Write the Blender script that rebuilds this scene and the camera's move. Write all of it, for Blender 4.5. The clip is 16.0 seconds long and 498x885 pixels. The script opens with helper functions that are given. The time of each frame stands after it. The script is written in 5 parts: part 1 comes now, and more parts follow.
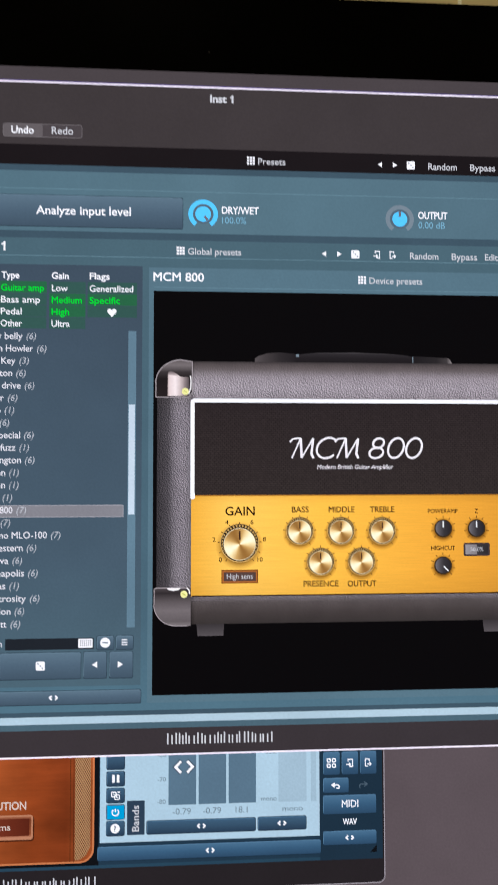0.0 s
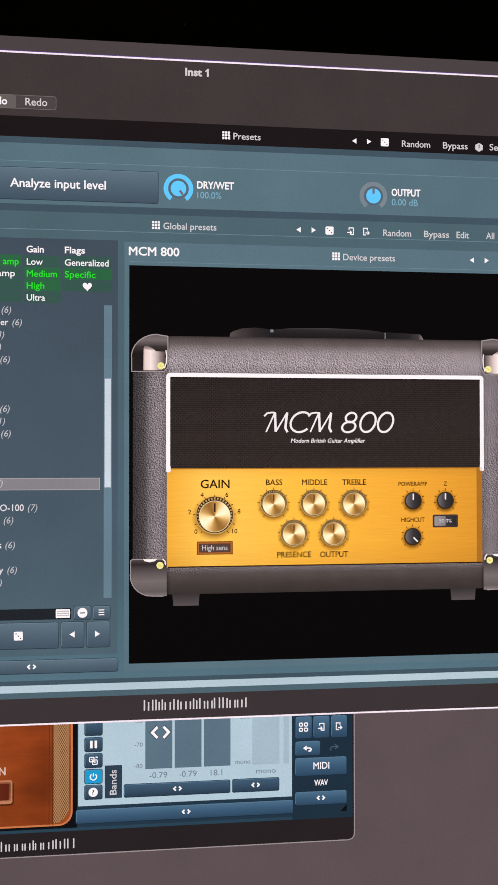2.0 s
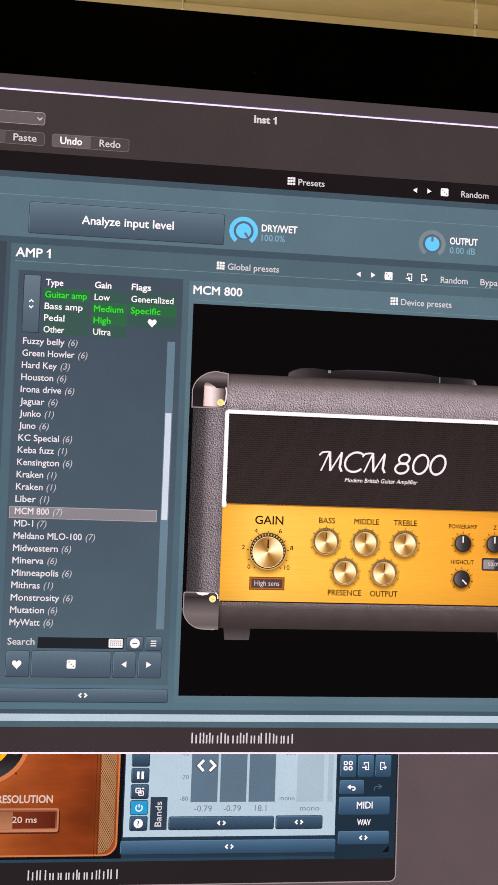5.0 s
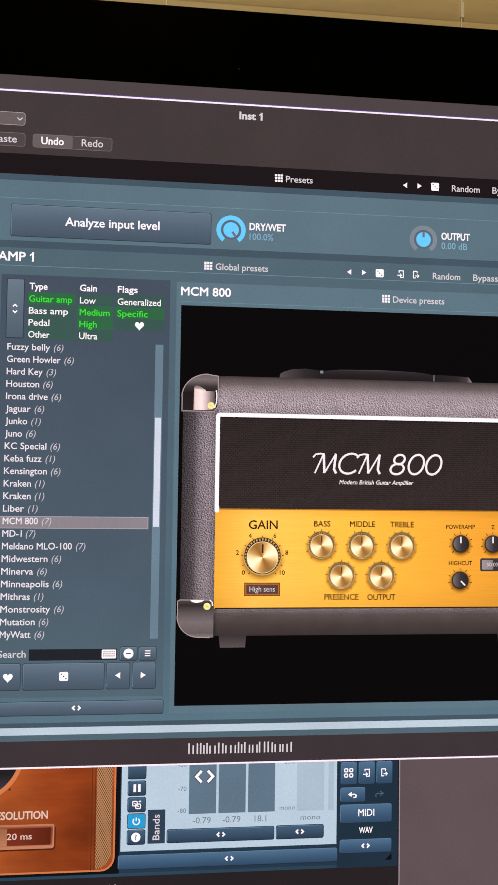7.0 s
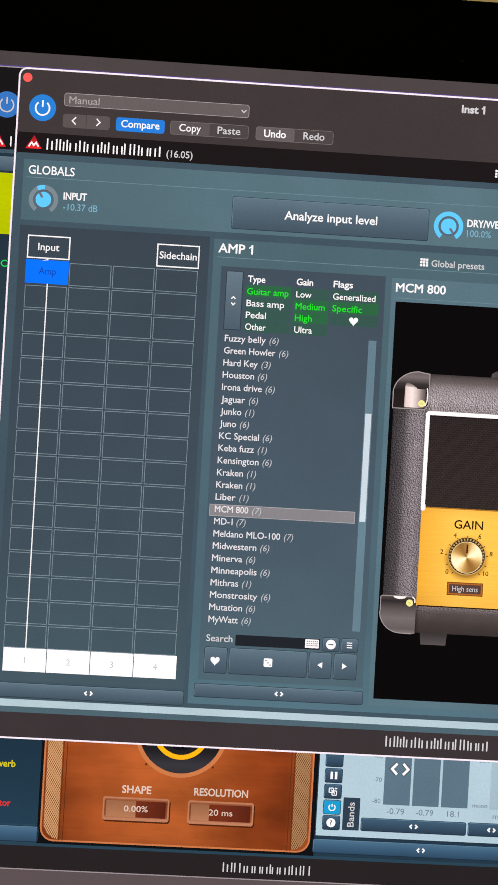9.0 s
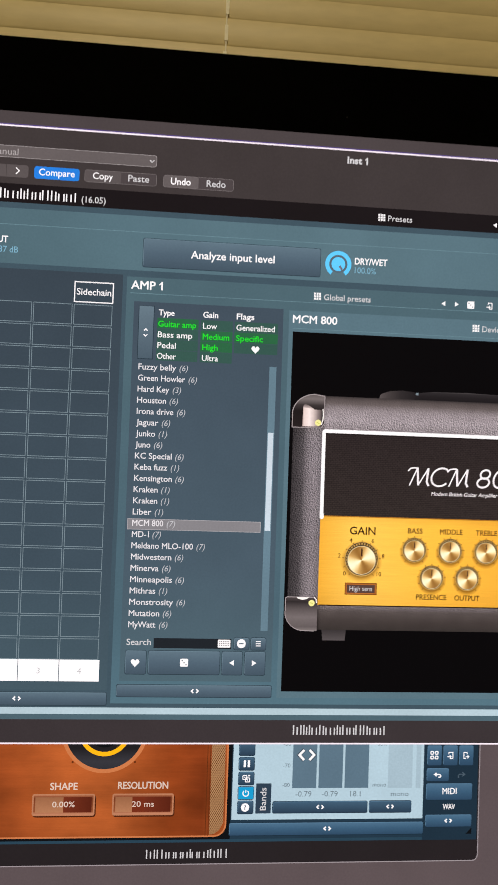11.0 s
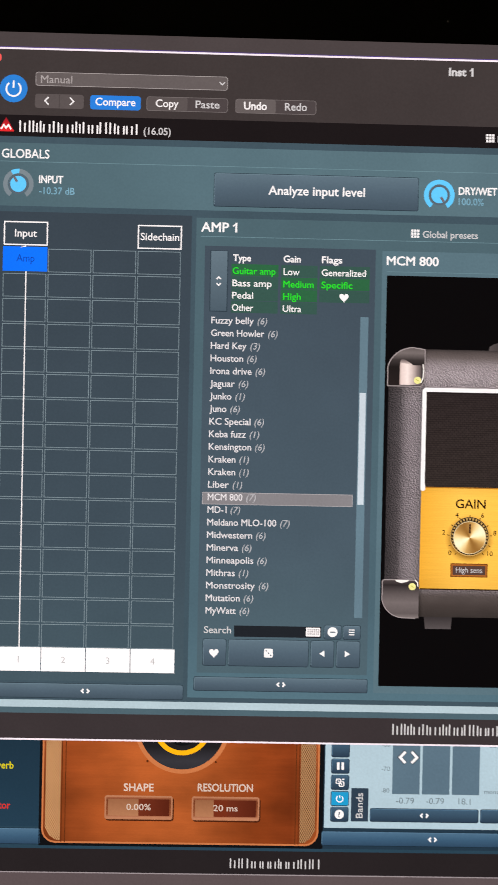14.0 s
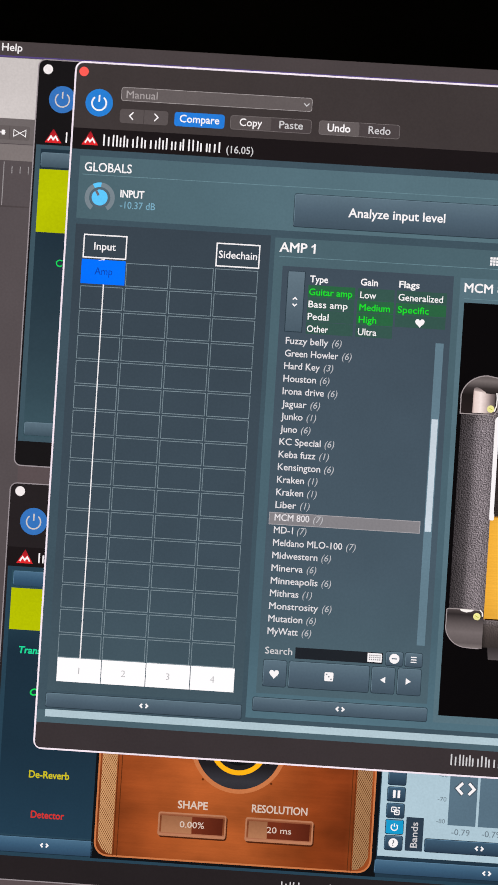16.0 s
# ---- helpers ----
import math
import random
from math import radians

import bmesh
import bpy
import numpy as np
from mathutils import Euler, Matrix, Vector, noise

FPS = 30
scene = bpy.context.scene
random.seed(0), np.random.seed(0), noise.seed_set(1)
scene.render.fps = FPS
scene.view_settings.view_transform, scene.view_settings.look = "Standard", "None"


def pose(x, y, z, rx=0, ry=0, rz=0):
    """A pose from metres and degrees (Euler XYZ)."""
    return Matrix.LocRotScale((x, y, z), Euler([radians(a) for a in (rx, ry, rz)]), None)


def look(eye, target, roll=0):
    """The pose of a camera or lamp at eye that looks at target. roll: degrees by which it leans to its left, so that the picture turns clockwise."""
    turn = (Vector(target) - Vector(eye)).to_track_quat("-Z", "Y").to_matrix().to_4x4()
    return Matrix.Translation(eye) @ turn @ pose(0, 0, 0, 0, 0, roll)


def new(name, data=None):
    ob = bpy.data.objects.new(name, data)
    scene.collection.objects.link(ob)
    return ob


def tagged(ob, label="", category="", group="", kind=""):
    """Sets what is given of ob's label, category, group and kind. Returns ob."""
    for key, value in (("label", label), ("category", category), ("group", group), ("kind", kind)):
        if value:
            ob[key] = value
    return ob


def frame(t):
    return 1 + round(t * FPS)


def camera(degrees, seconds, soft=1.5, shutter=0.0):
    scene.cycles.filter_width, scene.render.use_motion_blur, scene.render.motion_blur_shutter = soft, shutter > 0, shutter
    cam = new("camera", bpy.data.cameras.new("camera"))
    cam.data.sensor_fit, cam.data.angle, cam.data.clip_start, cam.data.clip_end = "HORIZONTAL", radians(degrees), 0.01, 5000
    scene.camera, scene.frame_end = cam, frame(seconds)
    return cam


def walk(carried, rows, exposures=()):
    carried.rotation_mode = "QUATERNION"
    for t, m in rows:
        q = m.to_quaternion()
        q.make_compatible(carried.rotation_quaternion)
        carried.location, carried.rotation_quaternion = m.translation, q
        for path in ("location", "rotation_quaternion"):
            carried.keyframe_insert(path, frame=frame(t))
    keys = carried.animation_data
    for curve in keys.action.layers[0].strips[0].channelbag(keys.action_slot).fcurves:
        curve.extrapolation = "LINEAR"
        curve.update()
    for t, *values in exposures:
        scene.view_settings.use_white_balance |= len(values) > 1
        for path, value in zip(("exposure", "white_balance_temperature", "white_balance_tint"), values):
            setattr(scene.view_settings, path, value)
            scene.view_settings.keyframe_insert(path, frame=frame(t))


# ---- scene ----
cam = camera(39.63, 16.0, shutter=0.5)
PATH = [
    (0, (0.00066, 0.00441, 1.10010), (0.1263, 1.9987, 1.1843), -0.07),
    (0.5, (0.00095, 0.00837, 1.09589), (0.1693, 2.0009, 1.1364), -0.00),
    (1, (0.00193, -0.00200, 1.09678), (0.1886, 1.9889, 1.1340), 0.04),
    (1.5, (-0.00108, 0.00007, 1.09984), (0.1885, 1.9910, 1.1154), 0.14),
    (2, (0.00181, 0.00103, 1.09864), (0.1866, 1.9924, 1.1205), -0.04),
    (2.5, (-0.01002, 0.00575, 1.10054), (0.1712, 1.9973, 1.1319), 0.11),
    (3, (-0.01338, 0.00597, 1.10155), (0.1672, 1.9975, 1.1364), 0.49),
    (3.5, (-0.01754, 0.00836, 1.10370), (0.1520, 2.0008, 1.1394), 0.88),
    (4, (-0.01973, 0.00696, 1.10466), (0.1578, 1.9985, 1.1530), 1.33),
    (4.1, (-0.02062, 0.00656, 1.10513), (0.1568, 1.9981, 1.1548), 1.41),
    (4.2, (-0.02294, 0.00552, 1.10636), (0.1541, 1.9970, 1.1596), 1.63),
    (4.3, (-0.02642, 0.00397, 1.10820), (0.1502, 1.9953, 1.1668), 1.95),
    (4.4, (-0.02865, 0.00297, 1.10938), (0.1476, 1.9942, 1.1714), 2.16),
    (4.5, (-0.02865, 0.00297, 1.10938), (0.1476, 1.9942, 1.1714), 2.16),
    (4.6, (-0.02155, 0.00037, 1.10677), (0.1523, 1.9917, 1.1732), 2.14),
    (4.7, (-0.01575, -0.00175, 1.10463), (0.1562, 1.9896, 1.1747), 2.12),
    (6.8, (-0.01091, 0.00331, 1.10229), (0.1609, 1.9938, 1.1933), 0.79),
    (6.9, (-0.01223, 0.00283, 1.10448), (0.1679, 1.9931, 1.1829), 0.81),
    (7, (-0.01279, 0.00263, 1.10542), (0.1709, 1.9928, 1.1784), 0.82),
    (7.1, (-0.01316, 0.00251, 1.10554), (0.1702, 1.9927, 1.1783), 0.83),
    (7.2, (-0.01484, 0.00196, 1.10609), (0.1672, 1.9923, 1.1780), 0.88),
    (7.3, (-0.01745, 0.00112, 1.10695), (0.1626, 1.9917, 1.1776), 0.96),
    (7.4, (-0.02361, -0.00088, 1.10896), (0.1515, 1.9902, 1.1765), 1.16),
    (7.5, (-0.03144, -0.00342, 1.11153), (0.1375, 1.9884, 1.1752), 1.40),
    (7.6, (-0.03512, -0.00055, 1.11033), (0.1262, 1.9920, 1.1673), 1.54),
    (7.7, (-0.03983, 0.00311, 1.10881), (0.1118, 1.9966, 1.1572), 1.72),
    (7.8, (-0.04392, 0.00630, 1.10748), (0.0993, 2.0005, 1.1485), 1.88),
    (7.9, (-0.04638, 0.00821, 1.10668), (0.0918, 2.0029, 1.1432), 1.97),
    (8, (-0.05190, 0.01251, 1.10489), (0.0749, 2.0083, 1.1314), 2.18),
    (8.1, (-0.06013, 0.01175, 1.10583), (0.0249, 2.0095, 1.1334), 2.84),
    (8.2, (-0.06716, 0.01110, 1.10663), (-0.0178, 2.0105, 1.1352), 3.40),
    (8.3, (-0.07114, 0.01073, 1.10708), (-0.0420, 2.0111, 1.1362), 3.72),
    (8.4, (-0.06849, 0.01097, 1.10678), (-0.0258, 2.0107, 1.1355), 3.51),
    (8.5, (-0.06517, 0.01128, 1.10640), (-0.0057, 2.0102, 1.1347), 3.24),
    (9, (-0.05985, 0.00372, 1.10805), (-0.0217, 2.0033, 1.1196), 3.31),
    (9.5, (-0.06572, 0.00762, 1.10822), (-0.0333, 2.0073, 1.1149), 3.38),
    (9.7, (-0.06572, 0.00762, 1.10822), (-0.0333, 2.0073, 1.1149), 3.38),
    (9.8, (-0.06559, 0.00744, 1.10823), (-0.0326, 2.0071, 1.1151), 3.38),
    (9.9, (-0.06257, 0.00313, 1.10847), (-0.0147, 2.0025, 1.1207), 3.38),
    (10, (-0.05942, -0.00137, 1.10873), (0.0039, 1.9976, 1.1265), 3.37),
    (10.1, (-0.05590, -0.00997, 1.11005), (0.0361, 1.9873, 1.1406), 3.21),
    (10.2, (-0.04964, -0.02527, 1.11240), (0.0933, 1.9689, 1.1657), 2.92),
    (10.4, (-0.04866, -0.02527, 1.11258), (0.1425, 1.9689, 1.1716), 2.57),
    (12.3, (-0.04176, 0.01207, 1.10174), (0.0242, 2.0108, 1.1292), 0.27),
    (12.5, (-0.04517, 0.01289, 1.10266), (0.0149, 2.0119, 1.1215), 0.36),
    (13, (-0.04667, 0.01143, 1.10200), (0.0030, 2.0108, 1.1064), 0.55),
    (13.5, (-0.05132, 0.00716, 1.10315), (-0.0038, 2.0066, 1.1126), 0.75),
    (14, (-0.05577, 0.01018, 1.10617), (-0.0318, 2.0100, 1.0935), 1.17),
    (14.5, (-0.06339, 0.01218, 1.10723), (-0.0528, 2.0121, 1.0958), 1.96),
    (15, (-0.06796, 0.00683, 1.10901), (-0.0748, 2.0068, 1.1063), 2.74),
    (15.5, (-0.07363, 0.00829, 1.11195), (-0.0878, 2.0082, 1.1081), 3.36),
    (16, (-0.07233, 0.01067, 1.11014), (-0.0850, 2.0106, 1.1079), 3.59),
]
EXPOSURES = [(0, 0.17, 5980, 11), (0.6, 0.12, 6650, 14), (2.5, 0.11, 6580, 14), (3.5, 0.13, 6580, 14), (4.5, 0.21, 6650, 17), (7, 0.21, 6650, 20), (8, 0.22, 6660, 17), (9.5, 0.18, 6530, 10), (10.2, 0.2, 6500, 10),
             (12.5, 0.18, 6750, 14), (13.5, 0.18, 6760, 13), (15, 0.12, 6590, 10), (16, 0.08, 6500, 10)]
walk(cam, [(t, look(eye, target, roll)) for t, eye, target, roll in PATH], EXPOSURES)

# ---- light ----
world = bpy.data.worlds.new("world")
scene.world = world
world.use_nodes = True
world.node_tree.nodes["Background"].inputs["Color"].default_value = (1.0, 0.86, 0.66, 1)
world.node_tree.nodes["Background"].inputs["Strength"].default_value = 0.02
# assumed warm ceiling lamp, out of view, added to light the blind
lamp_data = bpy.data.lights.new("unseen_ceiling_bulb", "AREA")
lamp_data.shape, lamp_data.size, lamp_data.energy, lamp_data.color = "DISK", 0.34, 16.0, (1.0, 0.84, 0.54)
lamp = new("unseen_ceiling_bulb", lamp_data)
lamp.matrix_world = pose(-0.15, -0.75, 2.33)

# ---- sizes ----
PT = 0.0002331                      # one point of the display
OX, OZ, FRONT = -0.1309, 1.2163, 0.21   # top left corner of the front window, plane of the glass
STEP = 0.00004                      # one layer on the display
DESK = 0.7297


# ---- materials ----
def lin(c):
    return tuple((v / 255 / 12.92 if v <= 10 else ((v / 255 + 0.055) / 1.055) ** 2.4) for v in c)


def node(nt, kind, **inputs):
    n = nt.nodes.new(kind)
    for k, v in inputs.items():
        n.inputs[k].default_value = v
    return n


def ramp(nt, fac, stops, interp="LINEAR"):
    r = nt.nodes.new("ShaderNodeValToRGB")
    r.color_ramp.interpolation = interp
    while len(r.color_ramp.elements) < len(stops):
        r.color_ramp.elements.new(0.5)
    for e, (p, c) in zip(r.color_ramp.elements, stops):
        e.position, e.color = p, (*c, 1)
    nt.links.new(fac, r.inputs["Fac"])
    return r.outputs["Color"]


def math_node(nt, op, a, b=None):
    n = nt.nodes.new("ShaderNodeMath")
    n.operation = op
    for i, v in enumerate((a, b)):
        if v is None:
            continue
        if isinstance(v, (int, float)):
            n.inputs[i].default_value = v
        else:
            nt.links.new(v, n.inputs[i])
    return n.outputs[0]


def mix_mul(nt, col, fac_out):
    m = nt.nodes.new("ShaderNodeVectorMath")
    m.operation = "MULTIPLY"
    nt.links.new(col, m.inputs[0])
    nt.links.new(fac_out, m.inputs[1])
    return m.outputs[0]


def coords(nt, which="Object"):
    tc = nt.nodes.new("ShaderNodeTexCoord")
    sep = nt.nodes.new("ShaderNodeSeparateXYZ")
    nt.links.new(tc.outputs[which], sep.inputs[0])
    return tc.outputs[which], sep.outputs["X"], sep.outputs["Y"], sep.outputs["Z"]


def noise_fac(nt, vec, scale, low, high, stretch=None, detail=3.0):
    if stretch:
        mp = nt.nodes.new("ShaderNodeMapping")
        mp.inputs["Scale"].default_value = stretch
        nt.links.new(vec, mp.inputs["Vector"])
        vec = mp.outputs[0]
    n = node(nt, "ShaderNodeTexNoise", Scale=scale, Detail=detail)
    nt.links.new(vec, n.inputs["Vector"])
    mr = node(nt, "ShaderNodeMapRange", **{"From Min": 0.3, "From Max": 0.7, "To Min": low, "To Max": high})
    nt.links.new(n.outputs["Fac"], mr.inputs["Value"])
    return mr.outputs[0]


def blank(name):
    m = bpy.data.materials.new(name)
    m.use_nodes = True
    nt = m.node_tree
    return m, nt, nt.nodes["Principled BSDF"]


SHINE = 0.04


def lit(name, build, grain=0.05):
    """A lit area of the display: dark glass that gives off the colour that build() returns."""
    m, nt, bsdf = blank(name)
    bsdf.inputs["Base Color"].default_value = (0.004, 0.004, 0.005, 1)
    bsdf.inputs["Roughness"].default_value = 0.12
    bsdf.inputs["Specular IOR Level"].default_value = SHINE
    bsdf.inputs["Emission Strength"].default_value = 1.0
    col = build(nt)
    if grain:
        geo = nt.nodes.new("ShaderNodeNewGeometry")
        a = noise_fac(nt, geo.outputs["Position"], 1500.0, 1 - grain, 1 + grain)
        b = noise_fac(nt, geo.outputs["Position"], 60.0, 1 - grain, 1 + grain)
        col = mix_mul(nt, mix_mul(nt, col, a), b)
    nt.links.new(col, bsdf.inputs["Emission Color"])
    return m


def flat(name, c, grain=0.05):
    def build(nt):
        n = nt.nodes.new("ShaderNodeRGB")
        n.outputs[0].default_value = (*lin(c), 1)
        return n.outputs[0]
    return lit(name, build, grain)


def shaded(name, stops, axis="Z", grain=0.04):
    """A display colour that runs over the piece from 0 (bottom or left) to 1."""
    def build(nt):
        vec, x, y, z = coords(nt, "Generated")
        return ramp(nt, {"X": x, "Z": z}[axis], [(p, lin(c)) for p, c in stops])
    return lit(name, build, grain)


M = {}
for n, c in dict(
    desktop=(89, 77, 79), menubar=(72, 64, 65), title_bar=(61, 54, 54), window_line=(242, 228, 238),
    violet=(86, 70, 128), header=(26, 21, 23), teal=(74, 97, 107), teal_light=(86, 112, 123), teal_dark=(62, 81, 92),
    teal_line=(104, 134, 144), list_panel=(58, 71, 83), white=(245, 240, 241), soft_white=(204, 201, 203),
    grey_text=(150, 146, 148), value_text=(120, 168, 190), green=(28, 222, 40), green_cell=(52, 84, 76), green_cell_on=(42, 98, 64), low_rim=(26, 44, 58), low_shine=(86, 120, 146), value_shade=(74, 32, 14), sens_rim=(172, 100, 44), gold_tooth=(196, 156, 90), cursor_rim=(70, 84, 96), panel_border=(60, 82, 93),
    selection=(130, 127, 131), field=(30, 34, 40), scroll=(98, 124, 138), thumb=(196, 208, 218), strip=(174, 195, 204),
    footer=(56, 49, 51), cell_line=(122, 138, 146), blue_cell=(0, 112, 255),
    blue_text=(10, 66, 168), paper=(252, 248, 250), paper_text=(188, 186, 188), panel_text=(212, 190, 177), list_text=(224, 219, 222), count_text=(188, 187, 191), sky_blue=(92, 196, 248),
    ring_grey=(118, 130, 138), selection_rim=(164, 160, 164), segment_rim=(116, 108, 108), rim_gold=(206, 164, 96), knob_pale=(236, 214, 170), pointer_grey=(84, 98, 110), pointer_mark=(108, 102, 110), power_blue=(38, 124, 208), button_blue=(36, 122, 214), red=(255, 92, 84),
    screen_black=(6, 5, 7), amp_ink=(44, 27, 10), gold_dark=(168, 110, 36), tick=(84, 54, 20),
    tooth=(56, 42, 26), needle=(60, 34, 22), black_knob_line=(230, 228, 226), sens_frame=(120, 68, 22), sens=(84, 62, 56),
    handle_lug=(80, 72, 74), screw=(238, 230, 150),
    low_back=(32, 52, 67), low_border=(38, 64, 80), low_right=(28, 46, 60), low_footer=(36, 31, 33), light_panel=(172, 196, 208),
    meter=(88, 112, 128), meter_pale=(158, 180, 192), meter_text=(106, 121, 131), navy=(44, 60, 76), cyan=(20, 150, 200),
    redo=(76, 92, 104), corner=(12, 14, 18), black=(22, 20, 22), amber=(250, 176, 20), copper_edge=(196, 116, 70), wood_line=(92, 42, 16),
    value_box=(180, 120, 88), cord_lime=(178, 187, 0), pale_dot=(240, 232, 232), old_power=(52, 112, 184),
    far_line=(152, 142, 146), pale_grey=(202, 194, 192), tool_grey=(108, 100, 100), tool_pale=(124, 115, 114), track_grey=(84, 76, 78), tick_line=(150, 144, 146),
    text_green=(20, 216, 90), text_mint=(30, 214, 150), text_yellow=(204, 190, 32), text_lime=(160, 222, 24), text_red=(208, 50, 46), drop_shadow=(42, 56, 66), key_rim=(102, 124, 137),
    popup=(98, 90, 90), segment=(88, 80, 80), segment_dark=(74, 66, 67), dim_text=(168, 160, 160), pct_frame=(62, 52, 54),
).items():
    M[n] = flat("display_" + n, c, 0.0 if n in ("white", "soft_white", "screen_black", "paper") else 0.05)
M["button"] = shaded("display_button", [(0.0, (65, 81, 94)), (0.5, (77, 95, 109)), (1.0, (92, 112, 125))])
M["button_low"] = shaded("display_button_low", [(0.0, (44, 70, 94)), (0.5, (56, 88, 114)), (1.0, (74, 108, 134))])
M["button_dark"] = shaded("display_button_dark", [(0.0, (40, 58, 76)), (1.0, (62, 90, 112))])
M["spin"] = shaded("display_spin", [(0.0, (72, 88, 100)), (1.0, (98, 116, 128))])
M["panel_fade"] = shaded("display_panel_fade", [(0.0, (66, 85, 95)), (0.3, (60, 75, 86)), (1.0, (55, 66, 76))])
M["list_fade"] = shaded("display_list_fade", [(0.0, (75, 97, 107)), (0.3, (70, 87, 99)), (1.0, (63, 76, 88))])
M["teal_fade"] = shaded("display_teal_fade", [(0.0, (80, 110, 123)), (0.2, (72, 97, 109)), (1.0, (74, 98, 107))])
M["back_fade"] = shaded("display_back_fade", [(0.0, (58, 82, 92)), (0.3, (44, 62, 72)), (0.75, (30, 46, 58)), (1.0, (32, 50, 62))])
M["old_button"] = shaded("display_old_button", [(0.0, (62, 80, 92)), (1.0, (92, 112, 125))])
M["wordmark"] = flat("display_wordmark", (236, 228, 230), 0.02)
M["low_knob"] = shaded("display_low_knob", [(0.0, (46, 46, 52)), (0.1, (52, 51, 57)), (0.26, (30, 28, 31)), (1.0, (20, 18, 20))])
M["low_fade"] = shaded("display_low_fade", [(0.0, (32, 58, 76)), (0.35, (26, 47, 62)), (0.7, (26, 46, 60)), (1.0, (44, 74, 88))])
M["globals_fade"] = shaded("display_globals_fade", [(0.0, (74, 98, 107)), (0.22, (82, 108, 118)), (0.5, (86, 112, 122)), (1.0, (82, 107, 118))], "X")
M["red_fade"] = shaded("display_red_fade", [(0.0, (226, 40, 44)), (1.0, (150, 24, 36))])
M["value_glass"] = shaded("display_value_glass", [(0.0, (112, 44, 24)), (0.52, (112, 44, 24)), (0.53, (108, 44, 26)), (1.0, (86, 32, 18))], "X")
M["value_fill"] = shaded("display_value_fill", [(0.0, (174, 118, 84)), (1.0, (148, 96, 66))])
M["copper_frame"] = shaded("display_copper_frame", [(0.0, (206, 144, 112)), (0.2, (140, 76, 46)), (0.8, (112, 56, 32)), (1.0, (176, 108, 76))])
M["pct_fill"] = shaded("display_pct_fill", [(0.0, (150, 142, 142)), (0.5, (128, 120, 120)), (0.52, (58, 54, 56)), (1.0, (44, 40, 42))], "X")


def tolex(nt):
    vec, x, y, z = coords(nt, "Object")
    g, gx, gy, gz = coords(nt, "Generated")
    base = ramp(nt, gz, [(0.0, lin((54, 48, 46))), (0.04, lin((66, 58, 56))), (0.08, lin((84, 75, 73))), (0.105, lin((116, 107, 109))), (0.15, lin((141, 131, 135))), (0.8, lin((145, 135, 140))),
                         (0.86, lin((136, 126, 129))), (0.9, lin((156, 145, 149))), (0.94, lin((146, 135, 138))), (0.97, lin((100, 90, 89))), (0.99, lin((80, 71, 70))), (1.0, lin((56, 50, 50)))])
    # side shade of the pictured case, multiplied into its colour
    side = ramp(nt, gx, [(0, (0.12,) * 3), (0.02, (0.21,) * 3), (0.031, (0.28,) * 3), (0.038, (0.5,) * 3), (0.05, (0.7,) * 3), (0.066, (0.78,) * 3), (0.08, (0.62,) * 3), (0.086, (0.5,) * 3), (0.095, (1,) * 3),
                         (0.905, (1,) * 3), (0.914, (0.5,) * 3), (0.92, (0.62,) * 3), (0.934, (0.78,) * 3), (0.95, (0.7,) * 3), (0.962, (0.5,) * 3), (0.969, (0.28,) * 3), (0.98, (0.21,) * 3), (1, (0.12,) * 3)])
    rough = ramp(nt, gz, [(0.0, (0.15,) * 3), (0.07, (0.25,) * 3), (0.1, (0.9,) * 3), (0.86, (1,) * 3), (0.93, (0.62,) * 3), (0.97, (0.2,) * 3), (1.0, (0.12,) * 3)])
    # pebbled hide: the slope of a noise, lit from one side
    slopes = []
    for scale, k in ((2100.0, 4.6), (4600.0, 4.4)):
        two = []
        for shift in ((0.0, 0.0, 0.0), (0.00016, 0.0, 0.00012)):
            mp = nt.nodes.new("ShaderNodeMapping")
            mp.inputs["Location"].default_value = shift
            nt.links.new(vec, mp.inputs["Vector"])
            n = node(nt, "ShaderNodeTexNoise", Scale=scale, Detail=2.0, Roughness=0.5)
            nt.links.new(mp.outputs[0], n.inputs["Vector"])
            two.append(n.outputs["Fac"])
        slopes.append(math_node(nt, "MULTIPLY", math_node(nt, "SUBTRACT", two[0], two[1]), k))
    grain = math_node(nt, "MULTIPLY", math_node(nt, "ADD", slopes[0], slopes[1]), rough)
    grain = math_node(nt, "MAXIMUM", math_node(nt, "ADD", grain, 1.0), 0.2)
    return mix_mul(nt, mix_mul(nt, mix_mul(nt, base, side), grain), noise_fac(nt, vec, 200.0, 0.92, 1.08))


def grille(nt):
    vec, x, y, z = coords(nt, "Object")
    g, gx, gy, gz = coords(nt, "Generated")
    base = ramp(nt, gz, [(0.0, lin((26, 21, 20))), (0.03, lin((52, 44, 42))), (0.5, lin((50, 42, 41))), (0.95, lin((47, 39, 39))), (1.0, lin((24, 20, 20)))])
    comb = nt.nodes.new("ShaderNodeCombineXYZ")
    nt.links.new(x, comb.inputs[0])
    nt.links.new(z, comb.inputs[1])
    brick = node(nt, "ShaderNodeTexBrick", Color1=(1.08, 1.08, 1.08, 1), Color2=(0.98, 0.98, 0.98, 1), Mortar=(0.46, 0.46, 0.46, 1), Scale=1.0,
                 **{"Mortar Size": 0.45 * PT, "Mortar Smooth": 0.8, "Brick Width": 5.0 * PT, "Row Height": 2.7 * PT})
    brick.offset = 0.5
    nt.links.new(comb.outputs[0], brick.inputs["Vector"])
    return mix_mul(nt, mix_mul(nt, base, brick.outputs["Color"]), noise_fac(nt, vec, 900.0, 0.88, 1.12))


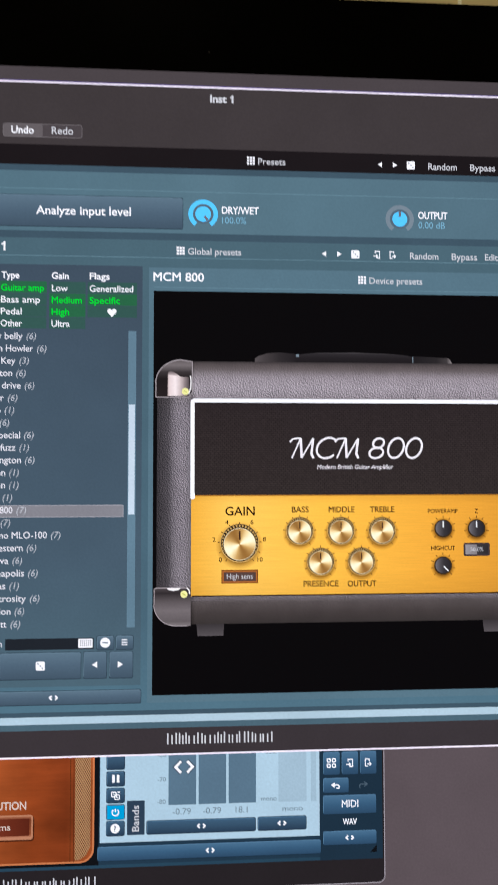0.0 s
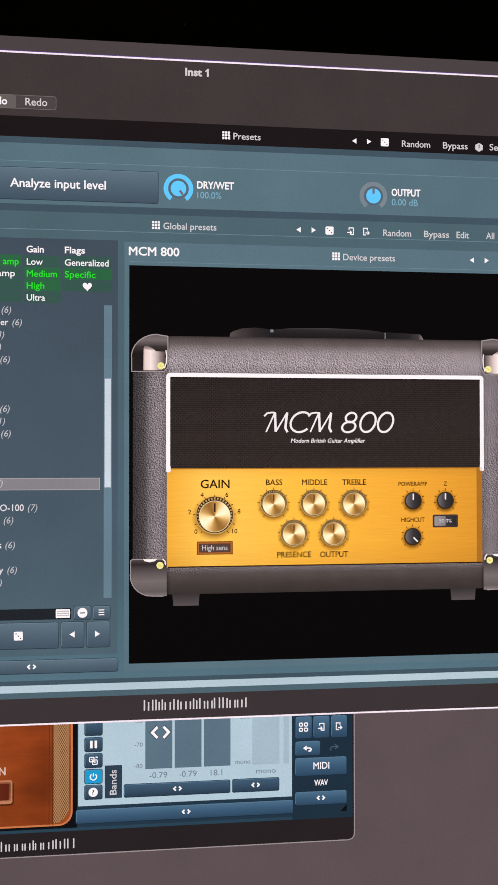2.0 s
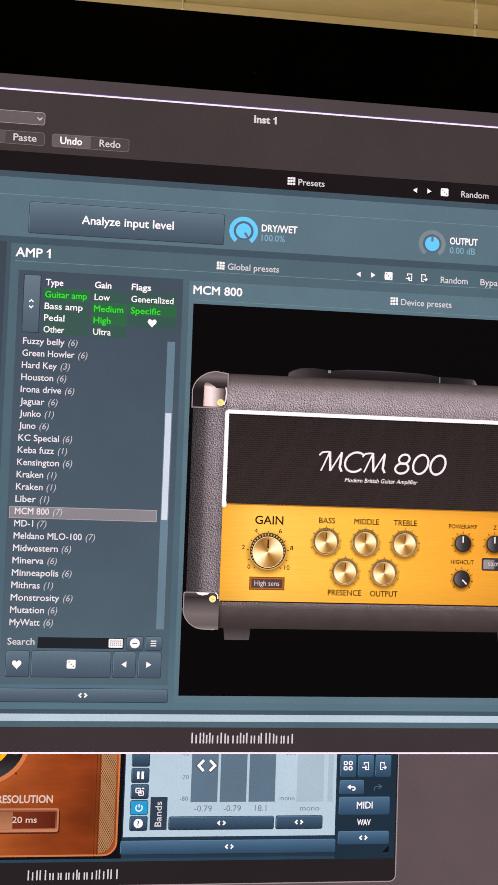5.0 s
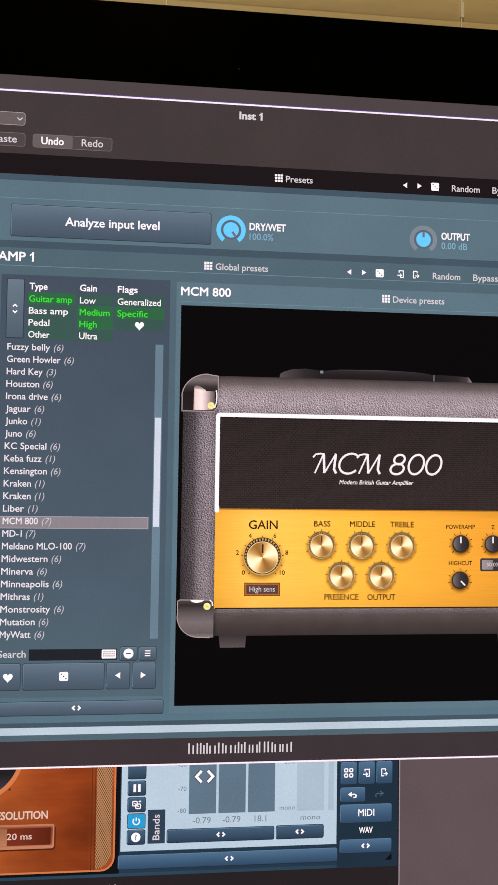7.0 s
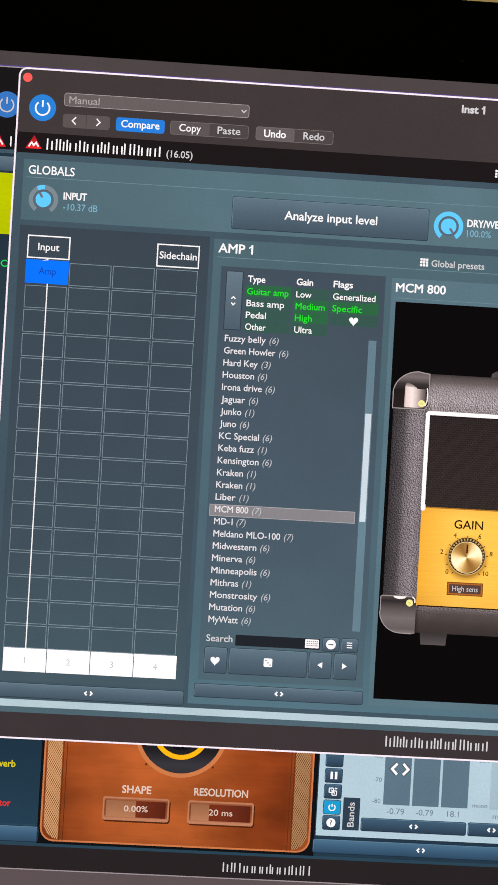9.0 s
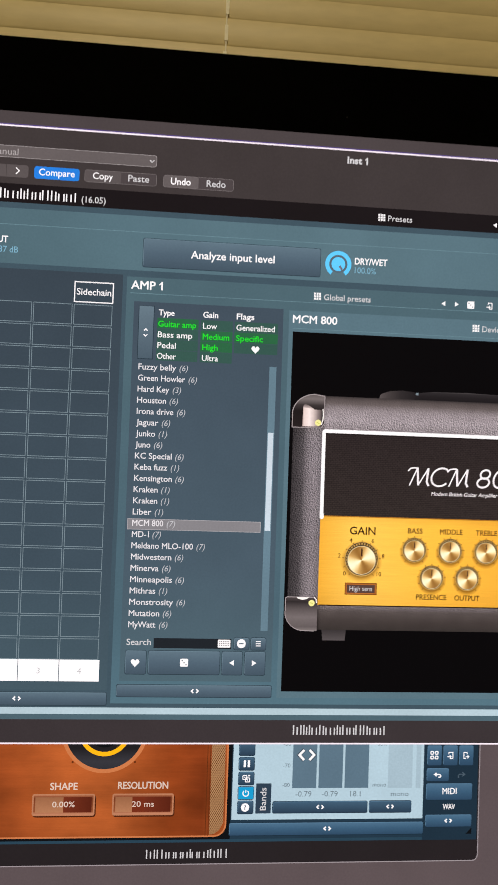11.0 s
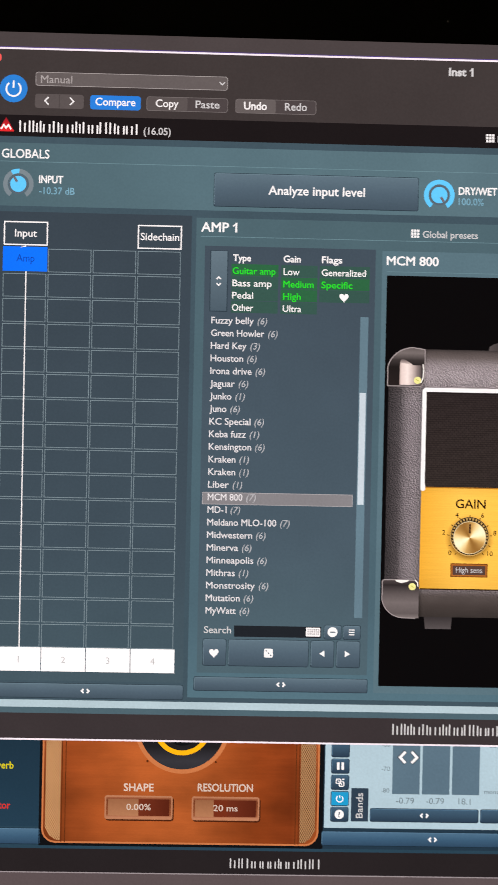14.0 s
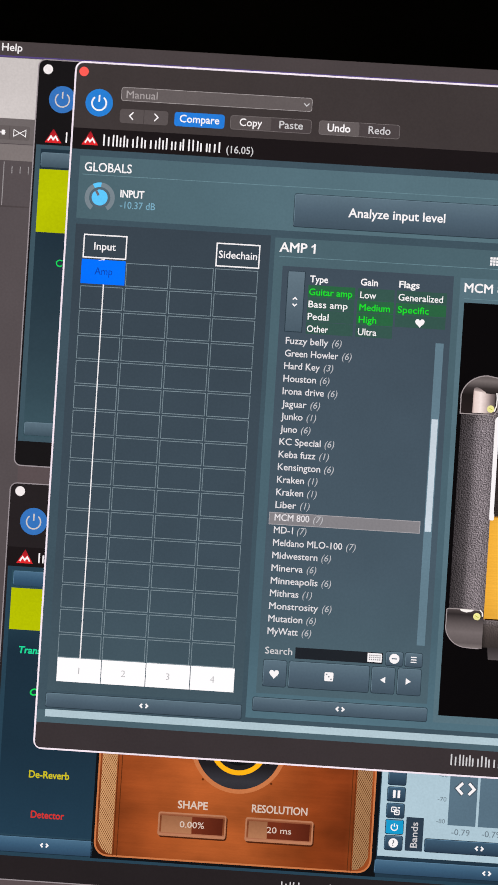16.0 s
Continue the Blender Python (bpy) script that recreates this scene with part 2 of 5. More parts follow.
def gold(nt):
    vec, x, y, z = coords(nt, "Object")
    g, gx, gy, gz = coords(nt, "Generated")
    base = ramp(nt, gx, [(0.0, lin((236, 170, 56))), (0.12, lin((255, 196, 84))), (0.4, lin((253, 186, 66))), (0.8, lin((234, 162, 52))), (1.0, lin((218, 148, 46)))])
    down = ramp(nt, gz, [(0.0, (0.86,) * 3), (0.25, (1.0,) * 3), (0.9, (1.02,) * 3), (1.0, (0.86,) * 3)])
    c = mix_mul(nt, base, down)
    c = mix_mul(nt, c, noise_fac(nt, vec, 200.0, 0.94, 1.06, (0.5, 1, 16)))
    return mix_mul(nt, c, noise_fac(nt, vec, 1600.0, 0.95, 1.05, (1, 1, 4)))


def spun(stops, squash=2.0, turn=0.6):
    """Turned metal: sheen that runs round the middle."""
    def build(nt):
        vec, x, y, z = coords(nt, "Object")
        a = math_node(nt, "ARCTAN2", z, x)
        s = math_node(nt, "SINE", math_node(nt, "ADD", math_node(nt, "MULTIPLY", a, squash), turn))
        s = math_node(nt, "ADD", math_node(nt, "MULTIPLY", s, 0.5), 0.5)
        return mix_mul(nt, ramp(nt, s, stops), noise_fac(nt, vec, 700.0, 0.94, 1.06))
    return build


# pictured brushed copper: sheen and dark reflections are put into its colour
def copper_sheen(nt):
    vec, x, y, z = coords(nt, "Object")
    g, gx, gy, gz = coords(nt, "Generated")
    base = ramp(nt, gx, [(0.0, lin((132, 60, 26))), (0.1, lin((148, 69, 30))), (0.35, lin((163, 81, 37))), (0.55, lin((176, 88, 41))), (0.78, lin((144, 64, 26))), (0.9, lin((126, 54, 22))), (1.0, lin((160, 78, 36)))])
    down = ramp(nt, gz, [(0.0, (0.86,) * 3), (0.12, (1.0,) * 3), (0.3, (0.9,) * 3), (0.5, (1.05,) * 3), (1.0, (1.0,) * 3)])
    c = mix_mul(nt, mix_mul(nt, base, down), noise_fac(nt, vec, 34.0, 0.56, 1.3, (1, 1, 1.8), 3.0))
    c = mix_mul(nt, c, noise_fac(nt, vec, 40.0, 0.88, 1.14, (0.6, 1, 3.5), 5.0))
    c = mix_mul(nt, c, noise_fac(nt, vec, 160.0, 0.95, 1.05, (0.5, 1, 10), 4.0))
    return mix_mul(nt, c, noise_fac(nt, vec, 900.0, 0.95, 1.05, (1, 1, 8)))


def perforated(nt, tone=1.0):
    vec, x, y, z = coords(nt, "Object")
    g, gx, gy, gz = coords(nt, "Generated")
    s = 2 * math.pi / (2.7 * PT)
    a = math_node(nt, "COSINE", math_node(nt, "MULTIPLY", x, s))
    b = math_node(nt, "COSINE", math_node(nt, "MULTIPLY", z, s * 0.577))
    k = math_node(nt, "MULTIPLY", a, b)
    k = math_node(nt, "ADD", math_node(nt, "MULTIPLY", k, 0.5), 0.5)
    holes = ramp(nt, k, [(0.0, lin((212, 162, 116))), (0.5, lin((196, 144, 98))), (0.72, lin((124, 78, 46))), (1.0, lin((98, 58, 32)))])
    wide = noise_fac(nt, vec, 30.0, 0.8 * tone, 1.15 * tone)
    return mix_mul(nt, holes, wide)


M["tolex"] = lit("display_tolex", tolex, 0)
M["grille"] = lit("display_grille", grille, 0)
M["gold"] = lit("display_gold", gold, 0)
M["knob_gold"] = lit("display_knob_gold", spun([(0.0, lin((150, 104, 48))), (0.45, lin((206, 160, 92))), (0.8, lin((248, 220, 160))), (1.0, lin((255, 244, 206)))]), 0)
# pictured black knob: its highlight is a colour ramp, lighter at the left
M["knob_black"] = shaded("display_knob_black", [(0.0, (110, 104, 106)), (0.3, (80, 75, 77)), (0.55, (54, 50, 52)), (1.0, (40, 36, 38))], "X")
M["cap_dark"] = shaded("display_cap_dark", [(0.0, (38, 31, 31)), (0.5, (30, 25, 25)), (0.68, (58, 51, 51)), (0.86, (116, 106, 105)), (1.0, (98, 89, 88))])
M["cap_light"] = shaded("display_cap_light", [(0.0, (176, 152, 148)), (0.08, (226, 204, 198)), (0.35, (244, 226, 221)), (0.58, (206, 186, 181)), (0.78, (142, 126, 124)), (1.0, (66, 58, 58))], "X")
M["cap_flip"] = shaded("display_cap_flip", [(0.0, (66, 58, 58)), (0.22, (142, 126, 124)), (0.42, (206, 186, 181)), (0.65, (244, 226, 221)), (0.92, (226, 204, 198)), (1.0, (176, 152, 148))], "X")
M["cap_top"] = shaded("display_cap_top", [(0.0, (232, 212, 206)), (0.5, (160, 143, 140)), (1.0, (84, 75, 75))])
M["cap_low"] = shaded("display_cap_low", [(0.0, (128, 118, 117)), (0.12, (98, 89, 89)), (0.4, (114, 104, 104)), (0.62, (92, 83, 83)), (0.85, (46, 40, 41)), (0.95, (70, 62, 62)), (1.0, (110, 100, 100))])
M["lug_left"] = shaded("display_lug_left", [(0.0, (84, 76, 76)), (0.25, (66, 59, 59)), (0.6, (46, 41, 42)), (1.0, (34, 30, 32))], "X")
M["lug_right"] = shaded("display_lug_right", [(0.0, (30, 27, 29)), (0.6, (40, 36, 37)), (0.85, (62, 56, 56)), (0.96, (128, 118, 116)), (1.0, (84, 76, 76))], "X")
M["strap"] = shaded("display_strap", [(0.0, (26, 23, 25)), (0.5, (34, 30, 32)), (0.85, (44, 40, 42)), (1.0, (70, 65, 66))])
M["cap_rim"] = flat("display_cap_rim", (158, 146, 147), 0.02)
M["cap_glint"] = flat("display_cap_glint", (244, 236, 232), 0.02)
M["foot_fade"] = shaded("display_foot_fade", [(0.0, (84, 77, 78)), (0.6, (64, 58, 59)), (1.0, (48, 43, 44))])


def soft_shade():
    """The drawn shade round a knob: brown that fades out to its rim."""
    m = flat("display_knob_shade", (120, 74, 16), 0)
    nt = m.node_tree
    vec, x, y, z = coords(nt, "Generated")
    mp = nt.nodes.new("ShaderNodeVectorMath")
    mp.operation = "DISTANCE"
    mp.inputs[1].default_value = (0.5, 0.5, 0.5)
    flat_vec = nt.nodes.new("ShaderNodeCombineXYZ")
    flat_vec.inputs[1].default_value = 0.5
    nt.links.new(x, flat_vec.inputs[0])
    nt.links.new(z, flat_vec.inputs[2])
    nt.links.new(flat_vec.outputs[0], mp.inputs[0])
    nt.links.new(ramp(nt, mp.outputs["Value"], [(0.0, (1,) * 3), (0.34, (0.9,) * 3), (0.43, (0.34,) * 3), (0.5, (0,) * 3)]), nt.nodes["Principled BSDF"].inputs["Alpha"])
    return m


M["knob_soft"] = soft_shade()
M["copper_sheen"] = lit("display_copper_sheen", copper_sheen, 0)
M["perforated"] = lit("display_perforated", perforated, 0)
M["perforated_dim"] = lit("display_perforated_dim", lambda nt: perforated(nt, 0.66), 0)


def solid(name, c, rough=0.5, metal=0.0, scale=60.0, vary=0.1, bump=0.0, stretch=None):
    m, nt, bsdf = blank(name)
    geo = nt.nodes.new("ShaderNodeTexCoord").outputs["Object"]
    rgb = nt.nodes.new("ShaderNodeRGB")
    rgb.outputs[0].default_value = (*c, 1)
    col = mix_mul(nt, rgb.outputs[0], noise_fac(nt, geo, scale, 1 - vary, 1 + vary, stretch))
    col = mix_mul(nt, col, noise_fac(nt, geo, scale * 8, 1 - vary / 2, 1 + vary / 2, stretch))
    nt.links.new(col, bsdf.inputs["Base Color"])
    bsdf.inputs["Roughness"].default_value, bsdf.inputs["Metallic"].default_value = rough, metal
    if bump:
        b = nt.nodes.new("ShaderNodeBump")
        b.inputs["Strength"].default_value, b.inputs["Distance"].default_value = bump, 0.001
        nt.links.new(noise_fac(nt, geo, scale * 4, 0, 1, stretch), b.inputs["Height"])
        nt.links.new(b.outputs[0], bsdf.inputs["Normal"])
    return m


BEZEL = solid("black_glass", (0.001, 0.001, 0.001), 0.12, 0.0, 40, 0.2)
BEZEL.node_tree.nodes["Principled BSDF"].inputs["Specular IOR Level"].default_value = 0.025
ALU = solid("brushed_aluminium", (0.62, 0.62, 0.63), 0.34, 1.0, 300, 0.04)
LENS = solid("lens_glass", (0.03, 0.03, 0.035), 0.05, 0.0, 200, 0.1)
SLAT = solid("cream_slat", (0.64, 0.53, 0.275), 0.5, 0.0, 30, 0.06, 0.05, (0.3, 1, 1))
CORD = solid("cream_cord", (0.95, 0.91, 0.74), 0.9, 0.0, 900, 0.08)
PAINT = solid("wall_paint", (0.30, 0.27, 0.23), 0.85, 0.0, 12, 0.06, 0.1)
FLOORING = solid("floor_boards", (0.16, 0.10, 0.06), 0.5, 0.0, 8, 0.25, 0.1, (0.2, 3, 1))
CEILING = solid("ceiling_paint", (0.55, 0.52, 0.47), 0.9, 0.0, 12, 0.04)
WOOD = solid("desk_wood", (0.12, 0.08, 0.05), 0.5, 0.0, 25, 0.25, 0.1, (0.2, 4, 4))
SHADE = solid("opal_glass", (0.8, 0.78, 0.72), 0.4, 0.0, 20, 0.03)


# ---- building ----
PLACE = {}


def put(name, me, mat, parent, at, label=""):
    """Links a mesh at a place of the world under a thing or a part."""
    ob = new(name, me)
    if mat and not me.materials:
        me.materials.append(mat)
    PLACE[ob] = Vector(at)
    if parent:
        ob.parent = parent
        ob.location = Vector(at) - PLACE[parent]
    else:
        ob.location = at
    return tagged(ob, label)


def part(name, bm, mat, parent, label="", at=None):
    """Links a bmesh, drawn about the place at, as one mesh object."""
    me = bpy.data.meshes.new(name)
    bm.to_mesh(me)
    bm.free()
    return put(name, me, mat, parent, at if at is not None else PLACE[parent], label)


def box(bm, x0, x1, y0, y1, z0, z1, bevel=0.0, segments=2):
    made = bmesh.ops.create_cube(bm, size=1, matrix=Matrix.Translation(((x0 + x1) / 2, (y0 + y1) / 2, (z0 + z1) / 2)) @ Matrix.Diagonal((x1 - x0, y1 - y0, z1 - z0, 1)))
    if bevel:
        edges = list({e for v in made["verts"] for e in v.link_edges})
        bmesh.ops.bevel(bm, geom=edges, offset=bevel, segments=segments, affect="EDGES", profile=0.5)


def box_part(name, mat, parent, x0, x1, y0, y1, z0, z1, bevel=0.0, label=""):
    at = Vector(((x0 + x1) / 2, (y0 + y1) / 2, (z0 + z1) / 2))
    bm = bmesh.new()
    box(bm, x0 - at.x, x1 - at.x, y0 - at.y, y1 - at.y, z0 - at.z, z1 - at.z, bevel)
    return part(name, bm, mat, parent, label, at)


# shapes on the display, in points: u to the right, v down, from the front window's corner
def shape(name, polys, mat, parent, layer, label="", mid=None):
    us, vs = [p[0] for q in polys for p in q], [p[1] for q in polys for p in q]
    cu, cv = mid or ((min(us) + max(us)) / 2, (min(vs) + max(vs)) / 2)
    verts, faces = [], []
    for q in polys:
        area = sum(a[0] * b[1] - b[0] * a[1] for a, b in zip(q, q[1:] + q[:1]))
        q = q if area < 0 else q[::-1]
        faces.append(tuple(range(len(verts), len(verts) + len(q))))
        verts += [((u - cu) * PT, 0.0, (cv - v) * PT) for u, v in q]
    me = bpy.data.meshes.new(name)
    me.from_pydata(verts, [], faces)
    return put(name, me, M[mat], parent, (OX + cu * PT, FRONT - layer * STEP, OZ - cv * PT), label)


def rect_pts(u0, v0, u1, v1, r=0.0, n=5):
    if not r:
        return [(u0, v0), (u1, v0), (u1, v1), (u0, v1)]
    pts = []
    for cu, cv, a0 in ((u1 - r, v0 + r, -90), (u1 - r, v1 - r, 0), (u0 + r, v1 - r, 90), (u0 + r, v0 + r, 180)):
        pts += [(cu + r * math.cos(radians(a0 + 90 * i / n)), cv + r * math.sin(radians(a0 + 90 * i / n))) for i in range(n + 1)]
    return pts


def rect(name, u0, v0, u1, v1, mat, parent, layer, r=0.0, label=""):
    return shape(name, [rect_pts(u0, v0, u1, v1, r)], mat, parent, layer, label)


def outline_polys(u0, v0, u1, v1, w, r=0.0):
    a, b = rect_pts(u0, v0, u1, v1, r), rect_pts(u0 + w, v0 + w, u1 - w, v1 - w, max(r - w, 0.2) if r else 0)
    n = len(a)
    return [[a[i], a[(i + 1) % n], b[(i + 1) % n], b[i]] for i in range(n)]


def outline(name, u0, v0, u1, v1, w, mat, parent, layer, r=0.0, label=""):
    return shape(name, outline_polys(u0, v0, u1, v1, w, r), mat, parent, layer, label)


def disc_pts(u, v, r, n=28, rv=None):
    return [(u + r * math.cos(2 * math.pi * i / n), v + (rv or r) * math.sin(2 * math.pi * i / n)) for i in range(n)]


def disc(name, u, v, r, mat, parent, layer, n=28, label=""):
    return shape(name, [disc_pts(u, v, r, n)], mat, parent, layer, label, (u, v))


def arc_polys(u, v, r0, r1, a0, a1, n=28):
    """A band between two radii; angles in degrees, clockwise from the top."""
    p = lambda r, a: (u + r * math.sin(radians(a)), v - r * math.cos(radians(a)))
    st = [a0 + (a1 - a0) * i / n for i in range(n + 1)]
    return [[p(r0, a), p(r1, a), p(r1, b), p(r0, b)] for a, b in zip(st, st[1:])]


def stroke(pts, w):
    """Quads along a line of points, mitred at the joints."""
    n = len(pts)
    closed = n > 3 and math.hypot(pts[0][0] - pts[-1][0], pts[0][1] - pts[-1][1]) < 1e-6
    units = []
    for (u0, v0), (u1, v1) in zip(pts, pts[1:]):
        d = math.hypot(u1 - u0, v1 - v0) or 1
        units.append((-(v1 - v0) / d, (u1 - u0) / d))
    sides = []
    for i, (u, v) in enumerate(pts):
        a = units[i - 1] if i else units[-1 if closed else 0]
        b = units[i] if i < n - 1 else units[0 if closed else -1]
        mu, mv = a[0] + b[0], a[1] + b[1]
        k = w / 2 * min(2.0 / max(mu * mu + mv * mv, 1e-6), 1.5)
        sides.append(((u + mu * k, v + mv * k), (u - mu * k, v - mv * k)))
    return [[a[0], b[0], b[1], a[1]] for a, b in zip(sides, sides[1:])]


font_curve = bpy.data.curves.new("writing", "FONT")
font_curve.resolution_u = 3
font_ob = new("writing", font_curve)


def glyphs(text, bold):
    font_curve.body, font_curve.offset, font_curve.size = text, bold, 1.0
    bpy.context.view_layer.update()
    dg = bpy.context.evaluated_depsgraph_get()
    me = bpy.data.meshes.new_from_object(font_ob.evaluated_get(dg))
    co = np.empty(len(me.vertices) * 3)
    me.vertices.foreach_get("co", co)
    return me, co.reshape(-1, 3)


_, capital = glyphs("H", 0.0)
CAP = float(capital[:, 1].max())
_, sample = glyphs("Fuzzy belly", 0.0)
NARROW = 52.0 / (float(np.ptp(sample[:, 0])) / CAP * 8.0)


def thicken(co, faces, d):
    """Moves the rim of a flat mesh outwards by d."""
    rim = set()
    for f in faces:
        rim.update(zip(f, f[1:] + f[:1]))
    push = np.zeros_like(co)
    for a, b in rim:
        if (b, a) in rim:
            continue
        e = co[b] - co[a]
        length = float(np.hypot(*e)) or 1e-9
        n = np.array((e[1], -e[0])) / length
        push[a] += n
        push[b] += n
    size = np.maximum(np.hypot(push[:, 0], push[:, 1]), 1e-9)[:, None]
    return co + push / size * d * np.minimum(2.0 / size, 1.5)


def write(text, u, v, cap, mat, parent, layer, width=0.0, bold=0.01, shear=0.0, align="left", turn=False, name="writing", narrow=1.0):
    """Words on the display with their baseline at v and capitals of that height; width, where known, is kept."""
    me, co = glyphs(text, 0.0)
    s = cap / CAP
    left, wide = float(co[:, 0].min()), float(np.ptp(co[:, 0]))
    sx = width / wide if width else s * NARROW * narrow
    full = wide * sx
    x = (co[:, 0] - left) * sx + co[:, 1] * s * shear
    y = co[:, 1] * s
    x -= {"left": 0.0, "centre": full / 2, "right": full}[align]
    if turn:
        x, y = -y, x
    flat_co = np.stack([x, y], 1)
    if bold:
        flat_co = thicken(flat_co, [tuple(p.vertices) for p in me.polygons], bold * s)
    out = np.zeros((len(x), 3))
    out[:, 0], out[:, 2] = flat_co[:, 0] * PT, flat_co[:, 1] * PT
    me.vertices.foreach_set("co", out.ravel())
    me.materials.clear()
    me.name = name
    put(name, me, M[mat], parent, (OX + u * PT, FRONT - layer * STEP, OZ - v * PT))
    return full


def bars(shapes, u, v, cap, width, mat, parent, layer):
    """Plain upright bars in place of a name, each group of a relative width and height."""
    total = sum(a for a, _ in shapes)
    w = cap * 0.135
    x = u
    for a, h in shapes:
        wide = a / total * width
        n = 3 if a > 1.15 else 2 if a > 0.7 else 1
        for k in range(n):
            at = x + (wide - w) / 2 if n == 1 else x + (wide * 0.84 - w) * k / (n - 1)
            rect("plain_bar", at, v - cap * h * (0.8 if n == 3 and k == 1 else 1.0), at + w, v, mat, parent, layer, 0.5)
        x += wide


def key(name, u0, v0, u1, v1, mat, parent, layer, r=2.0):
    """A raised button of the display: dark rim, face and a light upper edge."""
    own = mat in ("button", "old_button")
    r = max(r, 1.6)
    rect("button_rim", u0 - 0.7, v0 - 0.7, u1 + 0.7, v1 + 0.9, "drop_shadow" if own else "low_rim", parent, layer - 0.5, r + 0.7)
    rect(name, u0, v0, u1, v1, mat, parent, layer, r)
    shape("button_shine", [rect_pts(u0 + r, v0, u1 - r, v0 + 0.8), rect_pts(u0, v0 + r, u0 + 0.7, v1 - r)], "key_rim" if own else "low_shine", parent, layer + 0.4)


# ---- icons ----
def tri_left(u, v, s):
    return [[(u - s * 0.5, v), (u + s * 0.5, v - s * 0.62), (u + s * 0.5, v + s * 0.62)]]


def tri_right(u, v, s):
    return [[(u + s * 0.5, v), (u - s * 0.5, v + s * 0.62), (u - s * 0.5, v - s * 0.62)]]


def nine(u, v, s):
    return [rect_pts(u + i * s * 0.36, v + j * s * 0.36, u + i * s * 0.36 + s * 0.28, v + j * s * 0.36 + s * 0.28) for i in range(3) for j in range(3)]


def chevrons(u, v, s, gap=2.0, w=2.0):
    s *= 0.78 if s < 5 else 1.0
    return (stroke([(u - gap - 0, v - s), (u - gap - s, v), (u - gap, v + s)], w) + stroke([(u + gap, v - s), (u + gap + s, v), (u + gap, v + s)], w))


def heart(u, v, s):
    pts = []
    for i in range(24):
        a = 2 * math.pi * i / 24
        pts.append((u + s * math.sin(a) ** 3, v - s * (13 * math.cos(a) - 5 * math.cos(2 * a) - 2 * math.cos(3 * a) - math.cos(4 * a)) / 15))
    return [pts]


def dice(u, v, s, parent, layer, dots="teal_dark"):
    rect("dice_icon", u - s, v - s, u + s, v + s, "white", parent, layer, s * 0.3)
    shape("dice_dots", [disc_pts(u - k, v - k, s * 0.16, 8) for k in (-s * 0.5, 0, s * 0.5)], dots, parent, layer + 1)


def power_polys(u, v, r, w):
    return arc_polys(u, v, r - w / 2, r + w / 2, 38, 322, 22) + [rect_pts(u - w / 2, v - r * 1.15, u + w / 2, v - r * 0.15)]


def page_arrow(u, v, out, w=1.3):
    p = stroke([(u + 3, v - 2), (u + 3, v - 5), (u - 3, v - 5), (u - 3, v - 1)] if out else [(u - 3, v - 2), (u - 3, v - 5), (u + 4, v - 5), (u + 4, v + 5), (u - 1, v + 5)], w)
    if out:
        p += stroke([(u - 3, v - 1), (u - 3, v + 5), (u + 1, v + 5)], w) + stroke([(u, v + 2), (u + 6, v + 2)], w) + stroke([(u + 3.5, v - 0.5), (u + 6, v + 2), (u + 3.5, v + 4.5)], w)
    else:
        p += stroke([(u - 6, v + 2), (u + 1, v + 2)], w) + stroke([(u - 1.5, v - 0.5), (u + 1, v + 2), (u - 1.5, v + 4.5)], w)
    return [[(u + (a - u) * 0.82, v + (b - v) * 0.88) for a, b in q] for q in p]


# ---- the room ----
def structure(name, mat, x0, x1, y0, y1, z0, z1, label):
    ob = box_part(name, mat, None, x0, x1, y0, y1, z0, z1)
    return tagged(ob, label, "room", kind="structure")


structure("floor", FLOORING, -1.7, 1.7, -2.3, 0.62, -0.1, 0.0, "dark wooden floor boards of the room")
structure("ceiling", CEILING, -1.7, 1.7, -2.3, 0.62, 2.4, 2.5, "plain painted ceiling of the room")
structure("wall_north", PAINT, -1.8, 1.8, 0.62, 0.72, 0, 2.4, "painted wall behind the closed blind")
structure("wall_south", PAINT, -1.8, 1.8, -2.4, -2.3, 0, 2.4, "plain painted wall facing the desk")
structure("wall_east", PAINT, 1.7, 1.8, -2.3, 0.62, 0, 2.4, "plain painted side wall by the desk")
structure("wall_west", PAINT, -1.8, -1.7, -2.3, 0.62, 0, 2.4, "plain painted side wall by the blind")


# added fixture for the assumed lamp; it is never in view
def unseen_ceiling_light():
    top = tagged(new("unseen_ceiling_light"), "assumed round ceiling light with a metal rim, out of view", "lamp")
    top.location = PLACE[top] = Vector((-0.15, -0.75, 2.4))
    bm = bmesh.new()
    bmesh.ops.create_cone(bm, segments=48, radius1=0.2, radius2=0.2, depth=0.05, matrix=Matrix.Translation((0, 0, -0.025)), cap_ends=True)
    part("rim", bm, ALU, top)


unseen_ceiling_light()


def desk():
    top = tagged(new("desk"), "plain dark wooden desk under the computer", "desk")
    top.location = PLACE[top] = Vector((0.0, 0.1, 0.0))
    box_part("desktop", WOOD, top, -0.75, 0.75, -0.28, 0.46, DESK - 0.03, DESK, 0.003)
    for x in (-0.72, 0.72):
        for y in (-0.25, 0.43):
            box_part("leg", WOOD, top, x - 0.025, x + 0.025, y - 0.025, y + 0.025, 0.0, DESK - 0.03, 0.003)


desk()


# ---- the blind ----
BLIND_Y, PITCH, SLAT_W = 0.50, 0.0204, 0.025
BLIND_X0, BLIND_X1, BLIND_Z0, BLIND_Z1 = -0.80, 0.84, 0.80, 2.06


